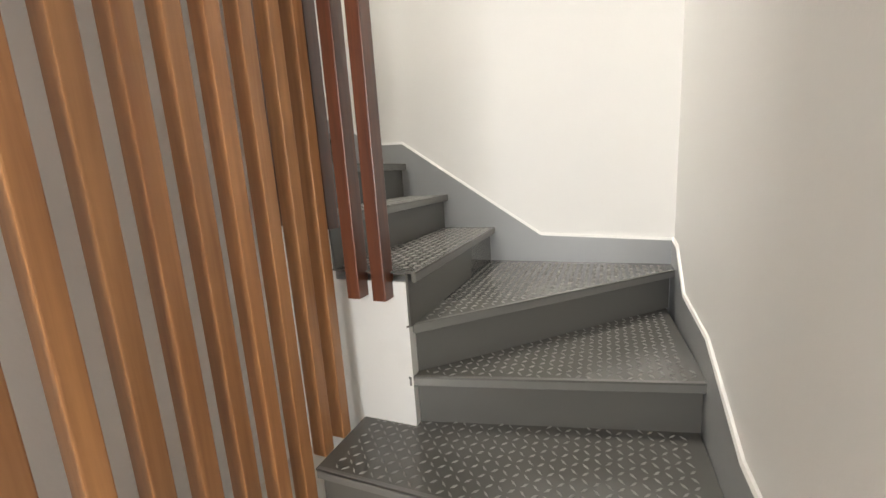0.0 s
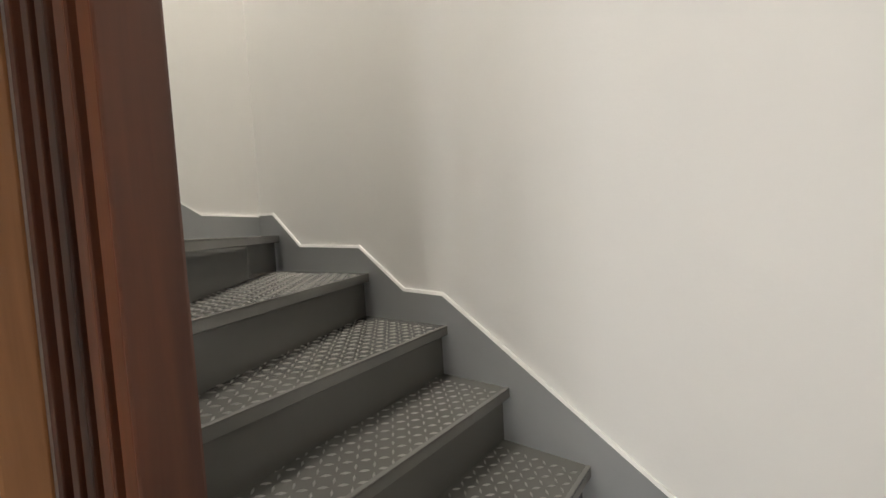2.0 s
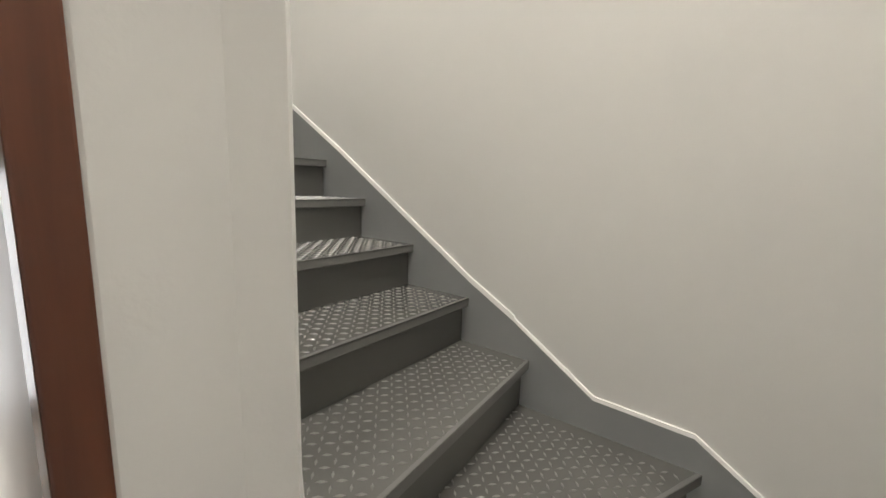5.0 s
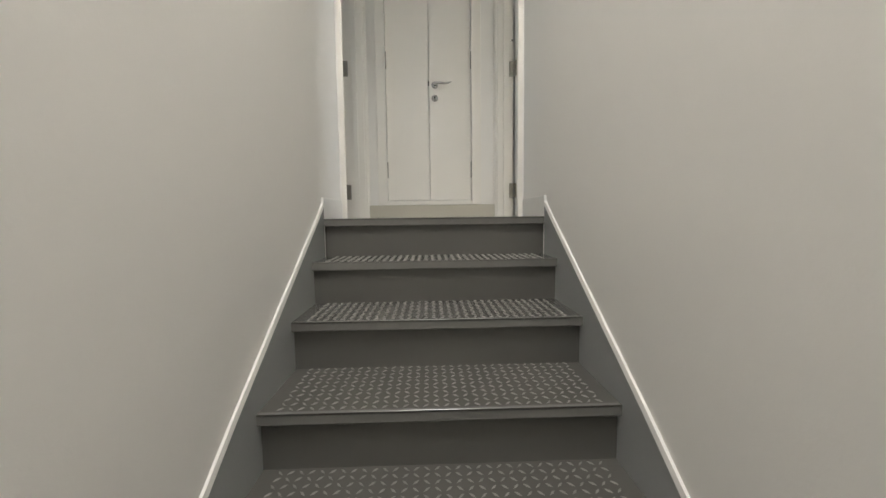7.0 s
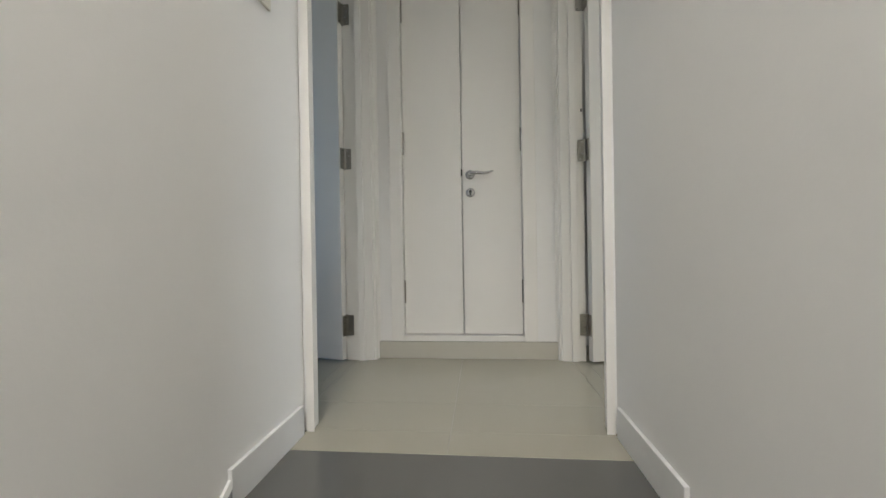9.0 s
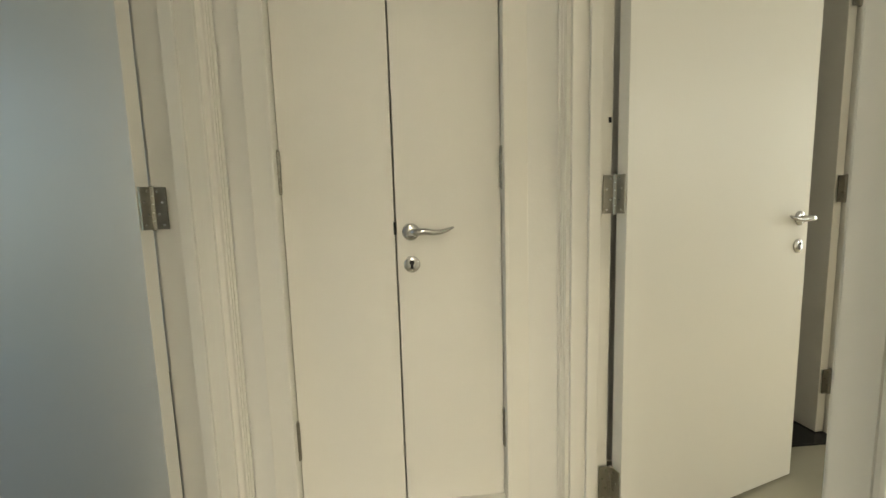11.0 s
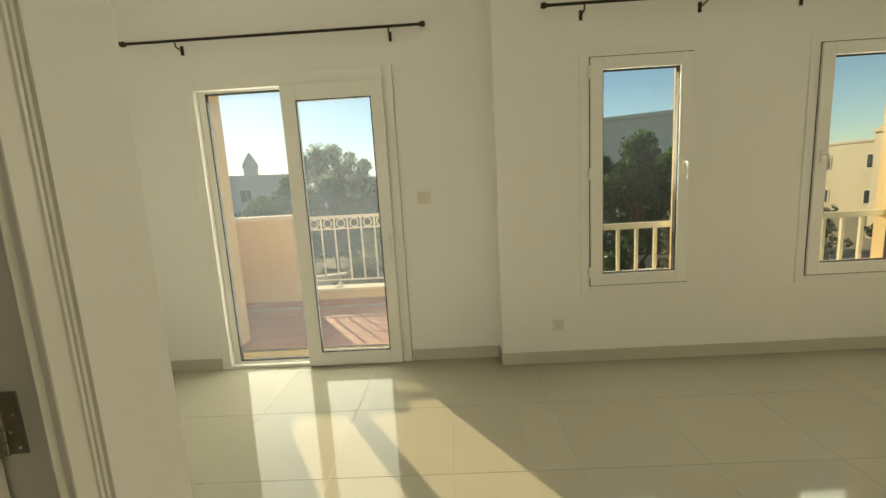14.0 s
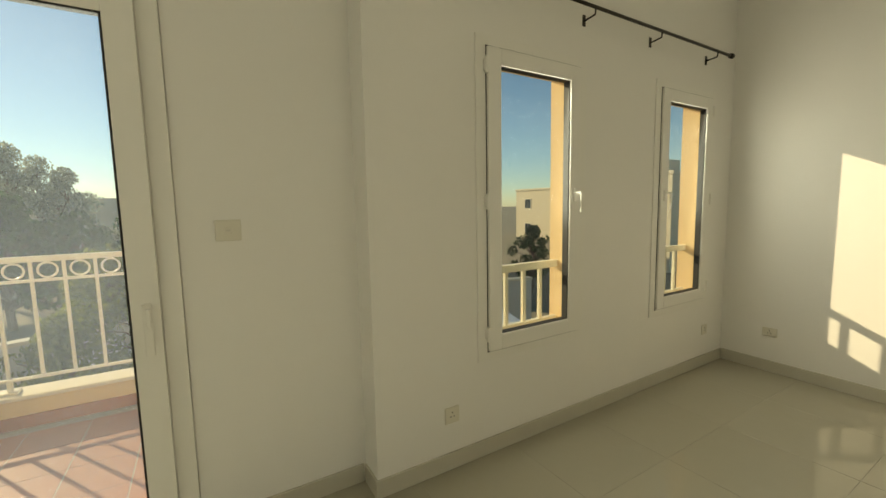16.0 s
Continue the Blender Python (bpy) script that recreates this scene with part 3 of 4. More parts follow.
def lever_set(parent, x, z, face, right=1, side=1):
    """A lever handle on a round rose with a keyhole plate below, on the leaf face at y = face (towards -y, or +y where side is -1)."""
    bm = bmesh.new()
    tube(bm, [(x, face, z), (x, face - side * 0.004, z), (x, face - side * 0.009, z)], [0.027, 0.027, 0.022], 24)
    rose = part("handle_rose", bm, CHROME, parent, "satin chrome handle rose", True)
    bm = bmesh.new()
    tube(bm, [(x, face - side * 0.008, z), (x, face - side * 0.030, z), (x + 0.004 * right, face - side * 0.043, z + 0.001), (x + 0.018 * right, face - side * 0.052, z + 0.002), (x + 0.040 * right, face - side * 0.054, z + 0.003),
              (x + 0.065 * right, face - side * 0.052, z - 0.001), (x + 0.090 * right, face - side * 0.049, z), (x + 0.112 * right, face - side * 0.046, z + 0.006), (x + 0.130 * right, face - side * 0.044, z + 0.013)],
         [0.0105, 0.0100, 0.0105, 0.0110, 0.0105, 0.0090, 0.0075, 0.0060, 0.0032], 12)
    part("handle", bm, CHROME, parent, "curved satin chrome lever handle", True)
    bm = bmesh.new()
    tube(bm, [(x, face, z - 0.102), (x, face - side * 0.004, z - 0.102), (x, face - side * 0.008, z - 0.102)], [0.026, 0.026, 0.022], 24)
    plate = part("keyhole_plate", bm, CHROME, parent, "round satin chrome keyhole plate", True)
    bm = bmesh.new()
    tube(bm, [(x, face - side * 0.0075, z - 0.096), (x, face - side * 0.0090, z - 0.096)], 0.008, 14)
    box(bm, x - 0.004, x + 0.004, face - side * 0.0088, face - side * 0.0075, z - 0.116, z - 0.098)
    part("keyhole", bm, DARK, plate, "black keyhole")


def hinge(parent, x, y, z, leaf_a, leaf_b, length=0.115):
    """A butt hinge: knuckles on the pin, and two leaves that run off along leaf_a and leaf_b (plan unit vectors)."""
    bm = bmesh.new()
    k = length / 5
    for i in range(5):
        tube(bm, [(x, y, z - length / 2 + i * k + 0.0008), (x, y, z - length / 2 + (i + 1) * k - 0.0008)], 0.0072, 10)
    for d in (-1, 1):
        tube(bm, [(x, y, z + d * length / 2), (x, y, z + d * (length / 2 + 0.004))], [0.0065, 0.004], 10)
    h = part("hinge", bm, HINGE, parent, "worn steel butt hinge")
    for v in (leaf_a, leaf_b):
        n = (-v[1], v[0])
        bm = bmesh.new()
        prism(bm, [(x + v[0] * s + n[0] * o, y + v[1] * s + n[1] * o) for s, o in ((0.004, -0.0018), (0.038, -0.0018), (0.038, 0.0018), (0.004, 0.0018))], z - length / 2, z + length / 2)
        part("hinge_leaf", bm, HINGE, h)
        bm = bmesh.new()
        for j, zz in enumerate((-0.4, -0.14, 0.14, 0.4)):
            s = 0.016 if j % 2 else 0.027
            c = Vector((x + v[0] * s, y + v[1] * s, z + zz * length))
            tube(bm, [c - Vector((n[0], n[1], 0)) * 0.0024, c + Vector((n[0], n[1], 0)) * 0.0024], 0.0034, 8)
        part("screw", bm, CHROME, h)
    return h


def swing_leaf(name, pin, turn, width, label, handle=True, mirror=1):
    """A flush leaf hinged at pin, which points along turn (degrees from +x); mirror -1 puts its thickness on the other side."""
    leaf = anchor(name, (pin[0], pin[1], 0.0), turn, label, "door", kind="structure")
    y0, y1 = (0.000, 0.040) if mirror > 0 else (-0.040, 0.000)
    part("leaf", boxes((0.008, width, y0, y1, 0.010, 2.085), bevel=0.0025), TRIM, leaf)
    if handle:
        lever_set(leaf, width - 0.055, 1.035, y0, -1)
    return leaf


# bedroom door, open past a right angle into the entry
bed_leaf = swing_leaf("door_bedroom", (0.125, 1.313), 16.6, 0.881, "cream gloss flush door standing open, chrome lever handle", mirror=-1)
for z in (0.202, 1.140, 1.95):
    hinge(bed_leaf, 0.0, -0.002, z, (0.0, -1.0), (-0.958, 0.286))
# study door, open into the shaded room
study_leaf = swing_leaf("door_study", (-1.197, 1.297), 164.8, 0.84, "cream flush door standing open in bluish shade", handle=False, mirror=1)
lever_set(study_leaf, 0.785, 1.035, 0.040, -1, -1)
for z in (0.200, 1.137, 1.95):
    hinge(study_leaf, 0.0, 0.002, z, (0.0, 1.0), (-0.964, -0.262))
# bathroom door, open into the bathroom
bath_leaf = swing_leaf("door_bathroom", (1.397, 1.772), 93, 0.78, "cream flush door standing open into the bathroom", handle=False, mirror=1)
for z in (0.26, 1.14, 1.95):
    hinge(bath_leaf, 0.0, -0.003, z, (0.0, 1.0), (-1.0, 0.0))


def doorframe(name, axis, at, thick, s0, s1, sides, stop, label):
    """Lining, stop and architraves round an opening from s0 to s1."""
    f = anchor(name, (0, 0, 0), 0, label, "door frame", kind="structure")
    lin = bmesh.new()
    for a, b in ((s0, s0 + 0.022), (s1 - 0.022, s1)):
        if axis == "x":
            box(lin, a, b, at - 0.002, at + thick + 0.002, 0, DOOR_H, bevel=0.002)
        else:
            box(lin, at - 0.002, at + thick + 0.002, a, b, 0, DOOR_H, bevel=0.002)
    if axis == "x":
        box(lin, s0 + 0.022, s1 - 0.022, at - 0.002, at + thick + 0.002, DOOR_H - 0.022, DOOR_H)
    else:
        box(lin, at - 0.002, at + thick + 0.002, s0 + 0.022, s1 - 0.022, DOOR_H - 0.022, DOOR_H)
    part("lining", lin, TRIM, f)
    st = bmesh.new()
    for a, b in ((s0 + 0.022, s0 + 0.036), (s1 - 0.036, s1 - 0.022)):
        if axis == "x":
            box(st, a, b, stop, stop + 0.035, 0, DOOR_H - 0.022, bevel=0.002)
        else:
            box(st, stop, stop + 0.035, a, b, 0, DOOR_H - 0.022, bevel=0.002)
    part("stop", st, TRIM, f)
    for side, width0, width1 in sides:
        face = at - 0.002 if side < 0 else at + thick + 0.002
        for s, d, w in ((s0 + 0.008, -1, width0), (s1 - 0.008, 1, width1)):
            if not w:
                continue
            bm = bmesh.new()
            if axis == "x":
                casing(bm, (s, face), (d, 0), (0, side), w, 0, DOOR_H + 0.06)
            else:
                casing(bm, (face, s), (0, d), (side, 0), w, 0, DOOR_H + 0.06)
            part("architrave", bm, TRIM, f)
        bm = bmesh.new()
        head_casing(bm, axis, s0 + 0.01, s1 - 0.01, face, side, DOOR_H - 0.008)
        part("architrave", bm, TRIM, f)
    return f


doorframe("doorframe_bedroom", "y", -0.002, 0.12, 0.52, 1.345, [(-1, 0.068, 0.034), (1, 0.068, 0.0)], 0.045, "cream gloss moulded door frame")
doorframe("doorframe_study", "y", -1.20, 0.15, 0.483, 1.325, [(1, 0.068, 0.045), (-1, 0.068, 0.06)], -1.13, "cream gloss moulded door frame")
doorframe("doorframe_bathroom", "x", 1.70, 0.14, 0.60, 1.425, [(-1, 0.068, 0.068)], 1.818, "cream gloss moulded door frame")
part("latch_hole", boxes((0.107, 0.115, 1.3212, 1.3235, 1.352, 1.368)), DARK, bpy.data.objects["doorframe_bedroom"])
structure("threshold", boxes((0.622, 1.403, 1.70, 1.86, -0.01, 0.006), (0.12, 1.61, 1.86, 2.9, -0.03, 0.002)), BLACK, "black polished stone threshold and bathroom floor", "threshold")


def build_cupboard():
    c = anchor("cupboard", (-0.541, 1.372, 0), 0, "built-in cupboard with two narrow cream flush doors", "cupboard", kind="structure")
    def P(*b, bevel=0.0):
        return [(x0 + 0.541, x1 + 0.541, y0 - 1.372, y1 - 1.372, z0, z1) for x0, x1, y0, y1, z0, z1 in b]
    fr = boxes(*P((-0.955, -0.882, 1.352, 1.43, 0.098, 2.25), (-0.205, -0.130, 1.352, 1.43, 0.098, 2.25), (-0.882, -0.205, 1.352, 1.43, 0.098, 0.130), (-0.882, -0.205, 1.352, 1.43, 2.18, 2.25)), bevel=0.003)
    part("frame", fr, TRIM, c)
    bead = boxes(*P((-0.893, -0.882, 1.344, 1.352, 0.118, 2.19), (-0.205, -0.194, 1.344, 1.352, 0.118, 2.19)), bevel=0.002)
    part("bead", bead, TRIM, c)
    left = part("door", boxes(*P((-0.879, -0.5435, 1.386, 1.42, 0.135, 2.175)), bevel=0.002), TRIM, c)
    right = part("door", boxes(*P((-0.5385, -0.208, 1.386, 1.42, 0.135, 2.175)), bevel=0.002), TRIM, c)
    lever_set(right, -0.494 + 0.541, 1.042, 1.386 - 1.372, 1)
    part("latch_keep", boxes(*P((-0.5465, -0.5390, 1.381, 1.386, 1.035, 1.075))), DARK, right)
    for leaf, x, s in ((left, -0.879, 1), (right, -0.207, -1)):
        for z in (0.378, 1.233, 2.0):
            hinge(leaf, x + 0.541 - s * 0.002, 1.380 - 1.372, z, (0.0, 1.0), (0.0, 1.0), 0.125)
    return c


build_cupboard()


# ---- windows and the balcony door ----
def frame_bars(bm, x0, x1, y0, y1, z0, z1, w, bevel=0.003):
    box(bm, x0, x1, y0, y0 + w, z0, z1, bevel=bevel)
    box(bm, x0, x1, y1 - w, y1, z0, z1, bevel=bevel)
    box(bm, x0, x1, y0 + w - 0.001, y1 - w + 0.001, z0, z0 + w, bevel=bevel)
    box(bm, x0, x1, y0 + w - 0.001, y1 - w + 0.001, z1 - w, z1, bevel=bevel)
    return bm


def build_window(name, glass_lo, glass_hi, hinge_side):
    """A casement: surround, sash, gasket, pane, hinges and handle. y runs from glass_lo to glass_hi."""
    w = anchor(name, (4.0, (glass_lo + glass_hi) / 2, 0.6), 0, "closed white casement window with clear glass", "window", kind="structure")
    o = w.matrix_world.translation

    def L(b):
        return (b[0] - o.x, b[1] - o.x, b[2] - o.y, b[3] - o.y, b[4] - o.z, b[5] - o.z)
    bm = bmesh.new()
    frame_bars(bm, *L((3.990, 4.052, glass_lo - 0.170, glass_hi + 0.172, 0.595, 2.466)), 0.084)
    part("window_frame", bm, UPVC, w)
    sash = bmesh.new()
    frame_bars(sash, *L((3.972, 4.034, glass_lo - 0.098, glass_hi + 0.098, 0.652, 2.404)), 0.094, 0.006)
    sash = part("sash", sash, UPVC, w)
    # Black strips in place of the shadow that the proud sash casts.
    slot = bmesh.new()
    frame_bars(slot, *L((3.9885, 3.9915, glass_lo - 0.105, glass_hi + 0.105, 0.645, 2.411)), 0.006, 0)
    part("shadow_gap", slot, GASKET, w, "black strips standing in for the shadow round the proud sash")
    gk = bmesh.new()
    frame_bars(gk, *L((3.984, 4.030, glass_lo - 0.006, glass_hi + 0.006, 0.741, 2.315)), 0.009, 0)
    part("gasket", gk, GASKET, sash)
    pane = part("pane", boxes(L((4.010, 4.016, glass_lo, glass_hi, 0.747, 2.309))), GLASS, sash)
    pane.visible_shadow = False
    hy = glass_hi + 0.106 if hinge_side > 0 else glass_lo - 0.106
    for z in (0.76, 1.545, 2.30):
        hb = bmesh.new()
        tube(hb, [(3.972 - o.x, hy - o.y, z - 0.045 - o.z), (3.972 - o.x, hy - o.y, z + 0.045 - o.z)], 0.011, 10)
        box(hb, 3.976 - o.x, 3.990 - o.x, hy - 0.014 - o.y, hy + 0.014 - o.y, z - 0.03 - o.z, z + 0.03 - o.z)
        part("hinge", hb, UPVC, sash)
    ky = glass_lo - 0.05 if hinge_side > 0 else glass_hi + 0.05
    hb = boxes(L((3.962, 3.977, ky - 0.016, ky + 0.016, 1.535, 1.625)), bevel=0.004)
    tube(hb, [(3.965 - o.x, ky - o.y, 1.595 - o.z), (3.925 - o.x, ky - o.y, 1.595 - o.z), (3.920 - o.x, ky - o.y, 1.58 - o.z), (3.922 - o.x, ky - o.y, 1.47 - o.z)], [0.010, 0.010, 0.011, 0.008], 10)
    part("handle", hb, UPVC, sash)
    return w


build_window("window_1", -0.790, -0.222, 1)
build_window("window_2", -2.473, -1.927, -1)


def build_balcony_door():
    d = anchor("balcony_door", (4.18, 2.25, 0), 0, "white sliding balcony door with two glazed leaves", "sliding door", kind="structure")
    o = d.matrix_world.translation

    def L(b):
        return (b[0] - o.x, b[1] - o.x, b[2] - o.y, b[3] - o.y, b[4], b[5])
    bm = bmesh.new()
    box(bm, *L((4.160, 4.300, 1.392, 1.470, 0.0, 2.500)), bevel=0.004)
    box(bm, *L((4.160, 4.300, 3.020, 3.102, 0.0, 2.500)), bevel=0.004)
    box(bm, *L((4.160, 4.300, 1.470, 3.020, 2.395, 2.500)), bevel=0.004)
    box(bm, *L((4.160, 4.300, 1.470, 3.020, 0.0, 0.030)), bevel=0.004)
    for x in (4.195, 4.245):
        box(bm, *L((x, x + 0.006, 1.470, 3.020, 0.030, 0.040)))
    part("door_frame", bm, UPVC, d)
    for name, x, y0, y1, zb, wl, wr in (("inner_leaf", 4.125, 1.470, 2.300, 0.010, 0.100, 0.120), ("outer_leaf", 4.215, 2.235, 3.020, 0.030, 0.030, 0.060)):
        s = bmesh.new()
        lo, hi = (zb + 0.123, 2.268) if name == "inner_leaf" else (0.048, 2.380)
        box(s, *L((x, x + 0.05, y0, y0 + wl, zb, 2.392)), bevel=0.004)
        box(s, *L((x, x + 0.05, y1 - wr, y1, zb, 2.392)), bevel=0.004)
        box(s, *L((x, x + 0.05, y0 + wl, y1 - wr, zb, lo)), bevel=0.004)
        box(s, *L((x, x + 0.05, y0 + wl, y1 - wr, hi, 2.392)), bevel=0.004)
        leaf = part(name, s, UPVC, d)
        g = bmesh.new()
        frame_bars(g, *L((x + 0.003, x + 0.038, y0 + wl - 0.002, y1 - wr + 0.002, lo - 0.002, hi + 0.002)), 0.010, 0)
        part("gasket", g, GASKET, leaf)
        p = part("pane", boxes(L((x + 0.010, x + 0.016, y0 + wl, y1 - wr, lo, hi))), GLASS_DUST_HAZE, leaf)
        p.visible_shadow = False
        if name == "inner_leaf":
            hb = boxes(L((x - 0.012, x, y0 + 0.030, y0 + 0.062, 0.93, 1.15)), bevel=0.004)
            box(hb, *L((x - 0.030, x - 0.012, y0 + 0.034, y0 + 0.050, 1.05, 1.13)), bevel=0.004)
            part("handle", hb, UPVC, leaf)
    return d


build_balcony_door()


# ---- small fittings in the bedroom ----
def curtain_rod(y0, y1, x, wall, z, brackets, label):
    r = anchor("curtain_rod", (x, (y0 + y1) / 2, z), 0, label, "curtain rod")
    o = r.matrix_world.translation
    bm = bmesh.new()
    tube(bm, [(0, y0 - o.y, 0), (0, y1 - o.y, 0)], 0.011, 12)
    part("pole", bm, ROD, r, smooth=True)
    for y, d in ((y0, -1), (y1, 1)):
        bm = bmesh.new()
        tube(bm, [(0, y - o.y, 0), (0, y + d * 0.012 - o.y, 0), (0, y + d * 0.016 - o.y, 0), (0, y + d * 0.045 - o.y, 0), (0, y + d * 0.052 - o.y, 0)], [0.013, 0.015, 0.021, 0.021, 0.010], 14)
        part("finial", bm, ROD, r)
    for y in brackets:
        bm = bmesh.new()
        tube(bm, [(wall - o.x, y - o.y, -0.05), (wall - o.x - 0.02, y - o.y, -0.052), (0.0, y - o.y, -0.045), (-0.004, y - o.y, -0.012)], 0.006, 8)
        box(bm, wall - o.x - 0.006, wall - o.x, y - o.y - 0.012, y - o.y + 0.012, -0.085, -0.015)
        part("bracket", bm, ROD, r)
    return r


curtain_rod(1.15, 3.46, 4.10, 4.18, 2.765, (1.385, 3.07), "dark bronze curtain rod on brackets over the balcony door")
curtain_rod(-2.665, 0.20, 3.91, 4.0, 2.759, (-0.06, -0.93, -1.66, -2.46), "dark bronze curtain rod on brackets over the windows")


def wall_plate(name, place, turn, w, h, label, category, sockets=0, toggle=False):
    """A plate whose face looks along its own -y."""
    p = anchor(name, place, turn, label, category)
    part("plate", boxes((-w / 2, w / 2, -0.009, 0.0, -h / 2, h / 2), bevel=0.003), PLATE, p)
    if sockets:
        bm = bmesh.new()
        for i in range(sockets):
            x = (i - (sockets - 1) / 2) * 0.07
            box(bm, x - 0.003, x + 0.003, -0.0096, -0.0085, 0.010, 0.020)
            for d in (-0.011, 0.011):
                box(bm, x + d - 0.004, x + d + 0.004, -0.0096, -0.0085, -0.012, -0.006)
        part("pin_holes", bm, DARK, p)
        part("switch_rocker", boxes((w / 2 - 0.024, w / 2 - 0.014, -0.012, -0.009, 0.016, 0.032), bevel=0.001), PLATE, p)
    if toggle:
        part("rocker", boxes((-0.012, 0.012, -0.013, -0.009, -0.018, 0.014), bevel=0.002), PLATE, p)
        part("mark", boxes((-0.009, 0.009, -0.0136, -0.013, -0.004, 0.004)), HOUSE_GREY, p)
    return p


wall_plate("thermostat", (4.18, 1.199, 1.432), -90, 0.105, 0.095, "cream square wall control beside the balcony door", "thermostat", toggle=True)
wall_plate("wall_socket", (4.0, 0.138, 0.326), -90, 0.095, 0.095, "cream three-pin wall socket under the window", "socket", sockets=1)
wall_plate("wall_socket", (4.0, -2.638, 0.341), -90, 0.085, 0.09, "cream three-pin wall socket near the corner", "socket", sockets=1)
wall_plate("wall_socket", (3.61, -2.97, 0.357), 180, 0.11, 0.075, "cream double wall socket on the side wall", "socket", sockets=1)
wall_plate("light_switch", (-1.058, 0.185, 1.39), 90, 0.09, 0.10, "white light switch on the landing wall", "light switch", toggle=True)


# ---- slatted wooden screen of the stair ----
def slat_screen():
    def one(name, x, y, w, d, z0, z1, mat, label):
        bm = boxes((-w / 2, w / 2, -d / 2, d / 2, 0, z1 - z0), bevel=0.0035)
        ob = part(name, bm, mat)
        ob.location = (x, y, z0)
        return tagged(ob, label, "slat", "slatted stair screen")

    rnd = random.Random(4)
    for k in range(16):
        y = -1.943 + k * 0.0935
        lift = -3.06 if y > -1.77 else -2.88
        one("screen_slat", -1.4755 + rnd.uniform(-0.0015, 0.0015), y, 0.049, 0.0415, lift, -0.3, SLAT, "upright varnished brown hardwood slat of the stair screen")
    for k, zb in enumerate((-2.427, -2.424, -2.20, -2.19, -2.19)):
        one("screen_slat", (-1.635, -1.5415, -1.448, -1.3545, -1.222)[k], -2.031, 0.047, 0.060, zb, -0.3, SLAT_RED_SHADED, "upright red-brown hardwood slat beside the winding steps")


slat_screen()


# ---- balcony ----
BZ = 0.07
structure("balcony_slab", boxes((4.43, 6.15, 0.40, 4.1, -0.25, BZ - 0.008)), COPING, "concrete slab of the balcony", "slab")
structure("balcony_parapet", boxes((5.86, 6.06, 3.02, 4.1, BZ - 0.008, 1.22), (4.44, 5.86, 3.78, 3.98, BZ - 0.008, 1.22), (5.86, 6.06, 0.40, 3.02, BZ - 0.008, 0.265), bevel=0.012), STUCCO, "apricot rendered balcony parapet", "parapet")
structure("balcony_coping", boxes((5.84, 6.08, 3.00, 4.1, 1.22, 1.275), (4.44, 5.84, 3.76, 4.0, 1.22, 1.275), (5.845, 6.07, 0.40, 3.02, 0.265, 0.295), bevel=0.012), COPING, "cream coping on the parapet", "coping")
structure("balcony_pillar", boxes((4.434, 4.72, 3.12, 3.78, BZ - 0.008, 3.5)), STUCCO, "apricot rendered pillar beside the balcony door", "pillar")
skirting("baseboard_balcony", [(5.845, 5.86, 0.4, 3.78), (4.72, 5.845, 3.765, 3.78), (4.72, 4.735, 3.12, 3.765)], TERRA_EDGE, BZ + 0.085, "terracotta skirting tiles of the balcony")


def build_railing():
    r = anchor("balcony_railing", (5.95, 1.75, 0.295), 0, "cream painted iron railing with rings under its top bar", "railing")
    o = r.matrix_world.translation
    y0, y1 = 0.42, 3.02

    def bar(name, *b):
        part(name, boxes(tuple(v - o[i // 2] for i, v in enumerate(b)), bevel=0.003), RAIL, r)
    bar("top_rail", 5.925, 5.975, y0, y1, 1.195, 1.235)
    bar("middle_rail", 5.936, 5.964, y0, y1, 1.055, 1.075)
    bar("bottom_rail", 5.936, 5.964, y0, y1, 0.375, 0.395)
    n = 15
    step = (y1 - y0) / n
    for i in range(1, n):
        y = y0 + i * step
        bar("baluster", 5.940, 5.960, y - 0.010, y + 0.010, 0.395, 1.195)
    for i in range(n):
        bm = bmesh.new()
        ring(bm, (0, y0 + (i + 0.5) * step - o.y, 1.135 - o.z), 0.052, 0.007)
        part("ring", bm, RAIL, r)
    for y in (y0 + 4 * step, y0 + 12 * step):
        bar("post", 5.936, 5.964, y - 0.014, y + 0.014, 0.31, 0.375)
        bar("foot", 5.905, 5.995, y - 0.045, y + 0.045, 0.295, 0.312)
    return r


build_railing()


def window_guard(y0, y1, label):
    g = anchor("window_railing", (4.185, (y0 + y1) / 2, 0.68), 0, label, "railing", "window railings")
    o = g.matrix_world.translation
    for name, z0, z1, d in (("top_rail", 1.075, 1.125, 0.022), ("bottom_rail", 0.685, 0.715, 0.018)):
        part(name, boxes((-d, d, y0 - o.y, y1 - o.y, z0 - o.z, z1 - o.z), bevel=0.003), RAIL, g)
    n = 5
    for i in range(1, n):
        y = y0 + (y1 - y0) * i / n
        part("baluster", boxes((-0.012, 0.012, y - 0.013 - o.y, y + 0.013 - o.y, 0.715 - o.z, 1.075 - o.z), bevel=0.002), RAIL, g)
    return g


window_guard(-0.888, -0.112, "cream painted iron guard rail outside the window")
window_guard(-2.585, -1.812, "cream painted iron guard rail outside the window")

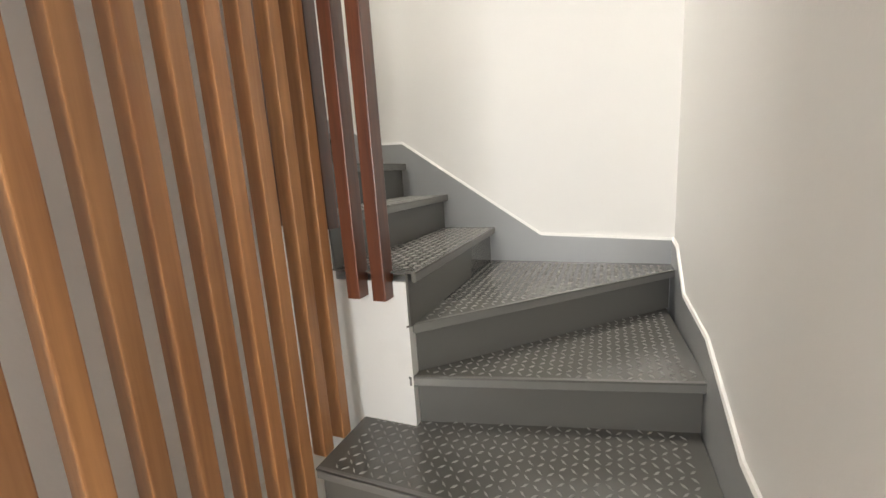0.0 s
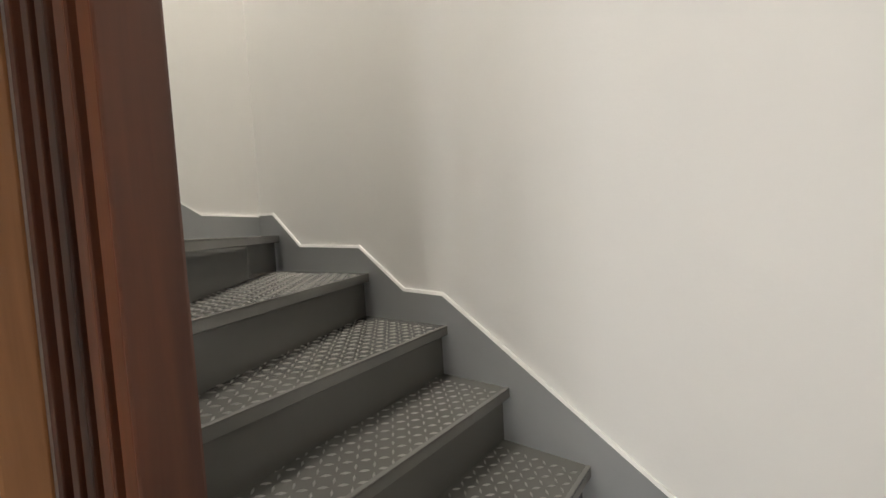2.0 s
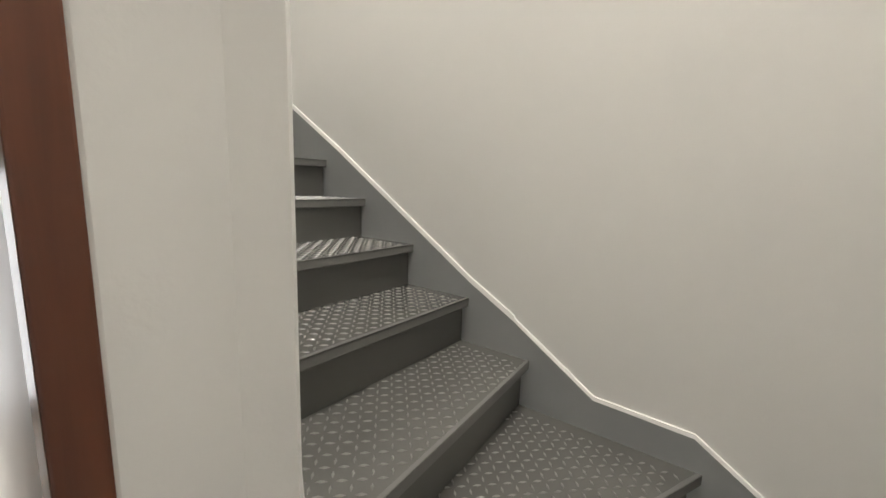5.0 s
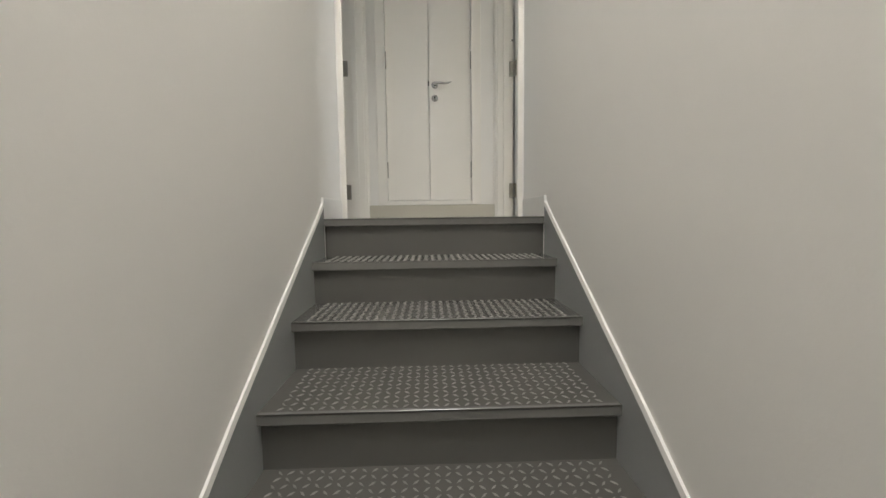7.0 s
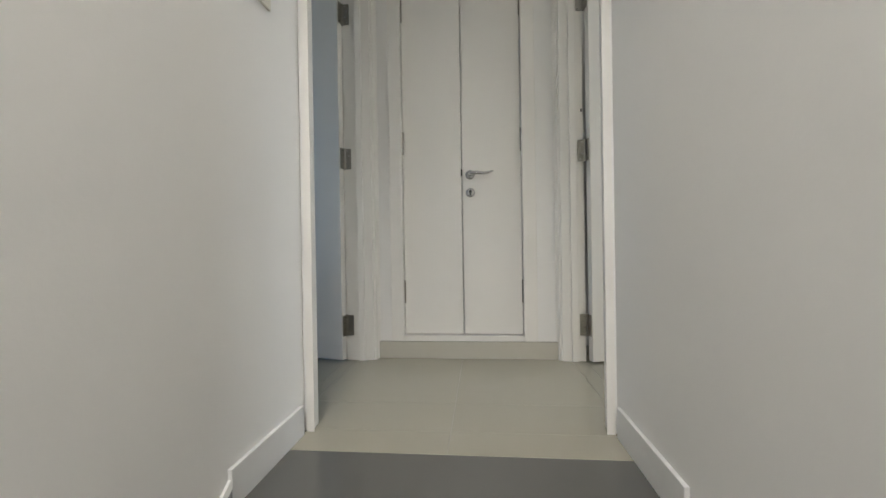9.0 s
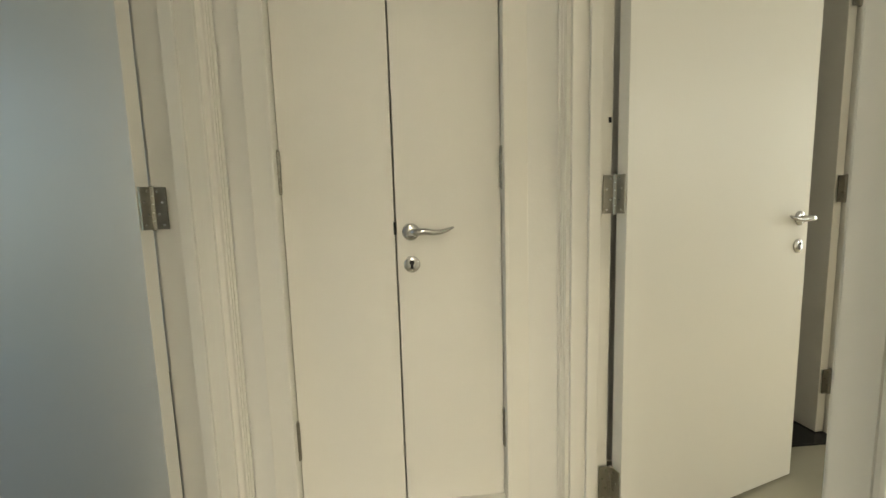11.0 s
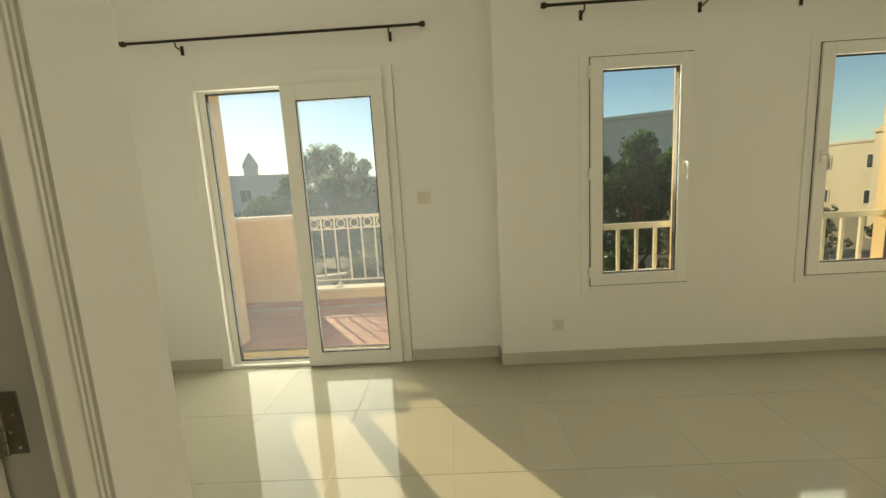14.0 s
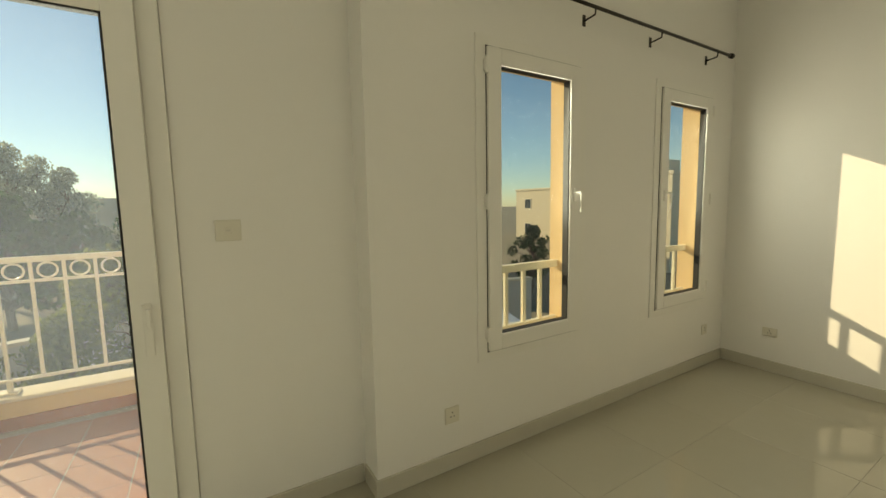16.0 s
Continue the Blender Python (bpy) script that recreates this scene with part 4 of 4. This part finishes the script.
for y0, y1 in ((-0.893, -0.107), (-2.590, -1.807)):
    lining = boxes((4.054, 4.204, y0 - 0.006, y0 + 0.005, 0.642, 2.418), (4.054, 4.204, y1 - 0.005, y1 + 0.006, 0.642, 2.418))
    box(lining, 4.054, 4.204, y0 + 0.005, y1 - 0.005, 2.385, 2.418)
    box(lining, 4.054, 4.204, y0 + 0.005, y1 - 0.005, 0.642, 0.680)
    structure("trim_window_reveal", lining, STUCCO, "apricot stucco reveal outside the window")

# ---- outdoors ----
ground = bmesh.new()
bmesh.ops.create_grid(ground, x_segments=24, y_segments=24, size=2500)
bmesh.ops.translate(ground, verts=ground.verts, vec=(0, 0, -3.25))
structure("ground", ground, SAND, "dry sandy ground with sparse planting", "ground")


def house(place, turn, w, d, h, floors, label, mat, cupola=0.0):
    """A flat-roofed villa: body with parapet, windows with frames, roof, optional cupola. Its front looks along -x."""
    a = anchor("house", place, turn, label, "house", "villas beyond the garden")
    bm = boxes((0, d, -w / 2, w / 2, 0, h), (-0.12, d + 0.12, -w / 2 - 0.12, w / 2 + 0.12, h, h + 0.22), (d * 0.55, d * 0.95, w * 0.08, w * 0.42, h + 0.22, h + 2.0), bevel=0.03)
    part("wall", bm, mat, a)
    part("roof", boxes((0.2, d - 0.2, -w / 2 + 0.2, w / 2 - 0.2, h + 0.02, h + 0.26)), HOUSE_GREY, a)
    n = max(2, int(w / 3.2))
    per = h / floors
    for f in range(floors):
        for i in range(n):
            y = (i + 0.5) * w / n - w / 2
            win = part("window", boxes((-0.06, 0.04, y - 0.62, y + 0.62, f * per + 0.85, f * per + 2.35), bevel=0.02), COPING, a)
            part("pane", boxes((-0.075, -0.061, y - 0.50, y - 0.03, f * per + 0.97, f * per + 2.23), (-0.075, -0.061, y + 0.03, y + 0.50, f * per + 0.97, f * per + 2.23)), HOUSE_GLASS, win)
        m = max(1, int(d / 4))
        for i in range(m):
            x = (i + 0.5) * d / m
            for s in (-1, 1):
                win = part("window", boxes((x - 0.55, x + 0.55, s * (w / 2 - 0.04), s * (w / 2 + 0.06), f * per + 0.85, f * per + 2.3)), COPING, a)
                part("pane", boxes((x - 0.43, x + 0.43, s * (w / 2 + 0.061), s * (w / 2 + 0.075), f * per + 0.97, f * per + 2.18)), HOUSE_GLASS, win)
    if cupola:
        c = bmesh.new()
        tube(c, [(1.6, 0, h + 0.2), (1.6, 0, h + 1.1), (1.6, 0, h + 1.15), (1.6, 0, h + 1.7), (1.6, 0, h + 2.2), (1.6, 0, h + 2.8)], [0.75, 0.75, 0.9, 0.72, 0.4, 0.05], 12)
        bmesh.ops.translate(c, verts=c.verts, vec=(0, cupola, 0))
        part("cupola", c, mat, a)
    return a


def tree(place, height, radius, trunk_r, leaf_mat, leaves, leaf, label, seed, tall=1.0, base=0.35):
    """A tapered trunk with limbs and a crown of separate leaves in uneven clumps."""
    rnd = random.Random(seed)
    a = anchor("tree", place, rnd.uniform(0, 360), label, "tree")
    bm = bmesh.new()
    top = height * 0.8
    tube(bm, [(rnd.uniform(-0.1, 0.1) * i, rnd.uniform(-0.1, 0.1) * i, top * i / 5) for i in range(6)], [trunk_r * (1 - 0.15 * i) for i in range(6)], 8)
    clumps = []
    for i in range(44):
        t = rnd.uniform(base, 0.97)
        ang = rnd.uniform(0, 6.283)
        reach = radius * rnd.uniform(0.2, 1.0) * math.sin(math.pi * min(1, max(0.15, (t - base + 0.12) / (1.05 - base))))
        tip = Vector((math.cos(ang) * reach, math.sin(ang) * reach, height * t))
        root = Vector((0, 0, height * max(0.15, t - 0.22)))
        tube(bm, [root, (root + tip) / 2 + Vector((0, 0, 0.15 * reach)), tip], [trunk_r * 0.45, trunk_r * 0.28, trunk_r * 0.1], 6)
        clumps.append((tip, radius * rnd.uniform(0.12, 0.32)))
    part("trunk", bm, BARK, a)
    verts, faces = [], []
    for i in range(leaves):
        c, r = clumps[rnd.randrange(len(clumps))]
        v = Vector((rnd.gauss(0, 1), rnd.gauss(0, 1), rnd.gauss(0, 1))).normalized() * r * rnd.uniform(0.35, 1.0) ** 0.5
        p = c + Vector((v.x, v.y, v.z * 0.8 * tall))
        q = Euler((rnd.uniform(0, 6.28), rnd.uniform(0, 6.28), rnd.uniform(0, 6.28))).to_matrix()
        s = leaf * rnd.uniform(0.6, 1.3)
        k = len(verts)
        verts += [p + q @ Vector(u) * s for u in ((-1, 0, 0), (0, -0.45, 0.12), (1, 0, 0), (0, 0.45, 0.12))]
        faces.append((k, k + 1, k + 2, k + 3))
    me = bpy.data.meshes.new("crown")
    me.from_pydata(verts, [], faces)
    me.materials.append(leaf_mat)
    crown = new("crown", me)
    crown.parent = a
    return a


def at(az, dist, z=-3.25):
    """A place on the ground seen from the bedroom at a bearing from +x."""
    return (1.5 + dist * math.cos(radians(az)), 0.9 + dist * math.sin(radians(az)), z)


# Cream villa given the grey render: its shade and haze are in the colour.
house(at(34, 48), 30, 22, 12, 7.1, 2, "cream villa with a small pointed cupola, haze and shade put into its grey render", HOUSE_GREY, cupola=-6.4)
house(at(-21, 25), -24, 9.5, 10, 8.0, 2, "tall plain grey-beige villa block behind the trees", HOUSE_GREY)
house(at(-44, 58), -84, 9, 14, 6.9, 2, "sunlit cream villa in the distance", HOUSE)
house(at(-52, 34), -90, 10, 12, 6.7, 2, "sunlit cream villa with a flat roof", HOUSE)
house(at(2, 70), 0, 30, 10, 5.0, 2, "distant low villa row beyond the trees", HOUSE)
# tall grey-green trees past the balcony
for az, dist, hh, rr, sd in ((20.6, 30, 7.6, 2.5, 3), (18.4, 33, 8.5, 2.7, 5), (16.2, 34, 8.8, 2.8, 6), (14.0, 35, 8.2, 2.6, 7), (12.2, 31, 7.2, 2.2, 8)):
    tree(at(az, dist), hh, rr, 0.12, LEAF_GREY_HAZE, 8000, 0.095, "tall grey-green tree with an airy crown", sd, 1.1, 0.3)
for az, dist, hh, rr, sd in ((22, 27, 5.9, 2.7, 11), (17, 25, 5.6, 2.8, 12), (12, 26, 4.9, 2.6, 13), (26, 30, 5.0, 2.6, 14), (7, 32, 4.6, 2.8, 15)):
    tree(at(az, dist), hh, rr, 0.16, LEAF_DARK, 6500, 0.15, "broad dark green garden tree", sd, 1.0, 0.2)
for az, dist, hh, rr, sd in ((10.5, 12.5, 3.9, 1.5, 21), (6.5, 12.0, 4.4, 1.6, 22), (14.5, 11.5, 2.8, 1.3, 23)):
    tree(at(az, dist), hh, rr, 0.07, LEAF, 5200, 0.075, "yellow-green shrubby tree beside the balcony", sd, 1.0, 0.25)
for az, dist, hh, rr, sd in ((-25.5, 13.5, 5.9, 2.0, 31), (-20.5, 14.0, 5.4, 1.9, 32), (-29.5, 14.5, 5.4, 1.9, 33)):
    tree(at(az, dist), hh, rr, 0.12, LEAF_DARK, 15000, 0.10, "dense dark green tree in front of the villa block", sd, 1.1, 0.12)
for az, dist, hh, rr, sd in ((-49, 22, 4.6, 0.9, 41), (-53, 18, 3.4, 1.1, 42), (-42, 24, 3.6, 1.4, 43)):
    tree(at(az, dist), hh, rr, 0.09, LEAF_DARK, 3200, 0.10, "slim dark green tree between the villas", sd, 1.1, 0.2)


def garden_wall(p, q, h, label):
    a = anchor("garden_wall", (p[0], p[1], -3.25), math.degrees(math.atan2(q[1] - p[1], q[0] - p[0])), label, "garden wall")
    n = math.hypot(q[0] - p[0], q[1] - p[1])
    part("wall", boxes((0, n, -0.1, 0.1, 0, h)), HOUSE_GREY, a)
    part("coping", boxes((-0.03, n + 0.03, -0.14, 0.14, h, h + 0.08), bevel=0.015), COPING, a)
    return a


garden_wall((11.5, 7.5), (15.0, -1.0), 2.3, "pale rendered garden wall with a coping")
garden_wall((15.0, -1.0), (12.5, -8.5), 2.2, "pale rendered garden wall below the trees")


def canopy(place, turn, label):
    a = anchor("garden_canopy", place, turn, label, "canopy")
    bm = bmesh.new()
    low = [bm.verts.new(p) for p in ((-1.6, -1.6, 2.02), (1.6, -1.6, 2.02), (1.6, 1.6, 2.02), (-1.6, 1.6, 2.02))]
    peak = bm.verts.new((0, 0, 2.55))
    for i in range(4):
        bm.faces.new((low[i], low[(i + 1) % 4], peak))
    lip = [bm.verts.new((v.co.x, v.co.y, 1.84)) for v in low]
    for i in range(4):
        bm.faces.new((low[i], low[(i + 1) % 4], lip[(i + 1) % 4], lip[i]))
    part("cloth", bm, CANVAS, a)
    for x in (-1.55, 1.55):
        for y in (-1.55, 1.55):
            bm = bmesh.new()
            tube(bm, [(x, y, 0), (x, y, 2.0)], 0.035, 8)
            part("post", bm, RAIL, a)
    return a


canopy(at(-28, 10.2), -20, "white cloth garden canopy on four posts")

# ---- floor tiles ----
STEP = 0.672
xs = [2.706 + STEP * i for i in range(-5, 4)]
ys = [0.36 + STEP * i for i in range(-6, 7)]
tiled("floor_bedroom", xs, ys, 0.0, TILE, GROUT, "polished cream porcelain floor tiles",
      [(1.19, 4.0, -2.97, 0.60), (0.118, 1.19, 0.32, 0.60), (0.118, 4.18, 0.60, 1.70), (1.72, 4.18, 1.70, 3.85)])
tiled("floor_landing", [-1.2, -1.14, -0.55, 0.045, 0.118], [0.296, 0.70, 1.372], 0.0, TILE, GROUT, "polished cream porcelain tiles of the landing",
      [(-1.052, 0.004, 0.296, 0.45), (-1.2, 0.118, 0.45, 1.372)])
tiled("floor_study", [-4.0 + 0.6 * i for i in range(5)] + [-1.2], [0.33 + 0.6 * i for i in range(5)] + [3.0], 0.0, TILE, GROUT, "polished cream porcelain tiles of the study", [(-4.0, -1.2, 0.33, 3.0)])
tiled("floor_balcony", [4.43 + 0.33 * i for i in range(5)], [0.40 + 0.33 * i for i in range(11)] + [3.78], BZ, TERRA, GROUT, "terracotta balcony floor tiles", [(4.43, 5.845, 0.40, 3.765)], gap=0.003)
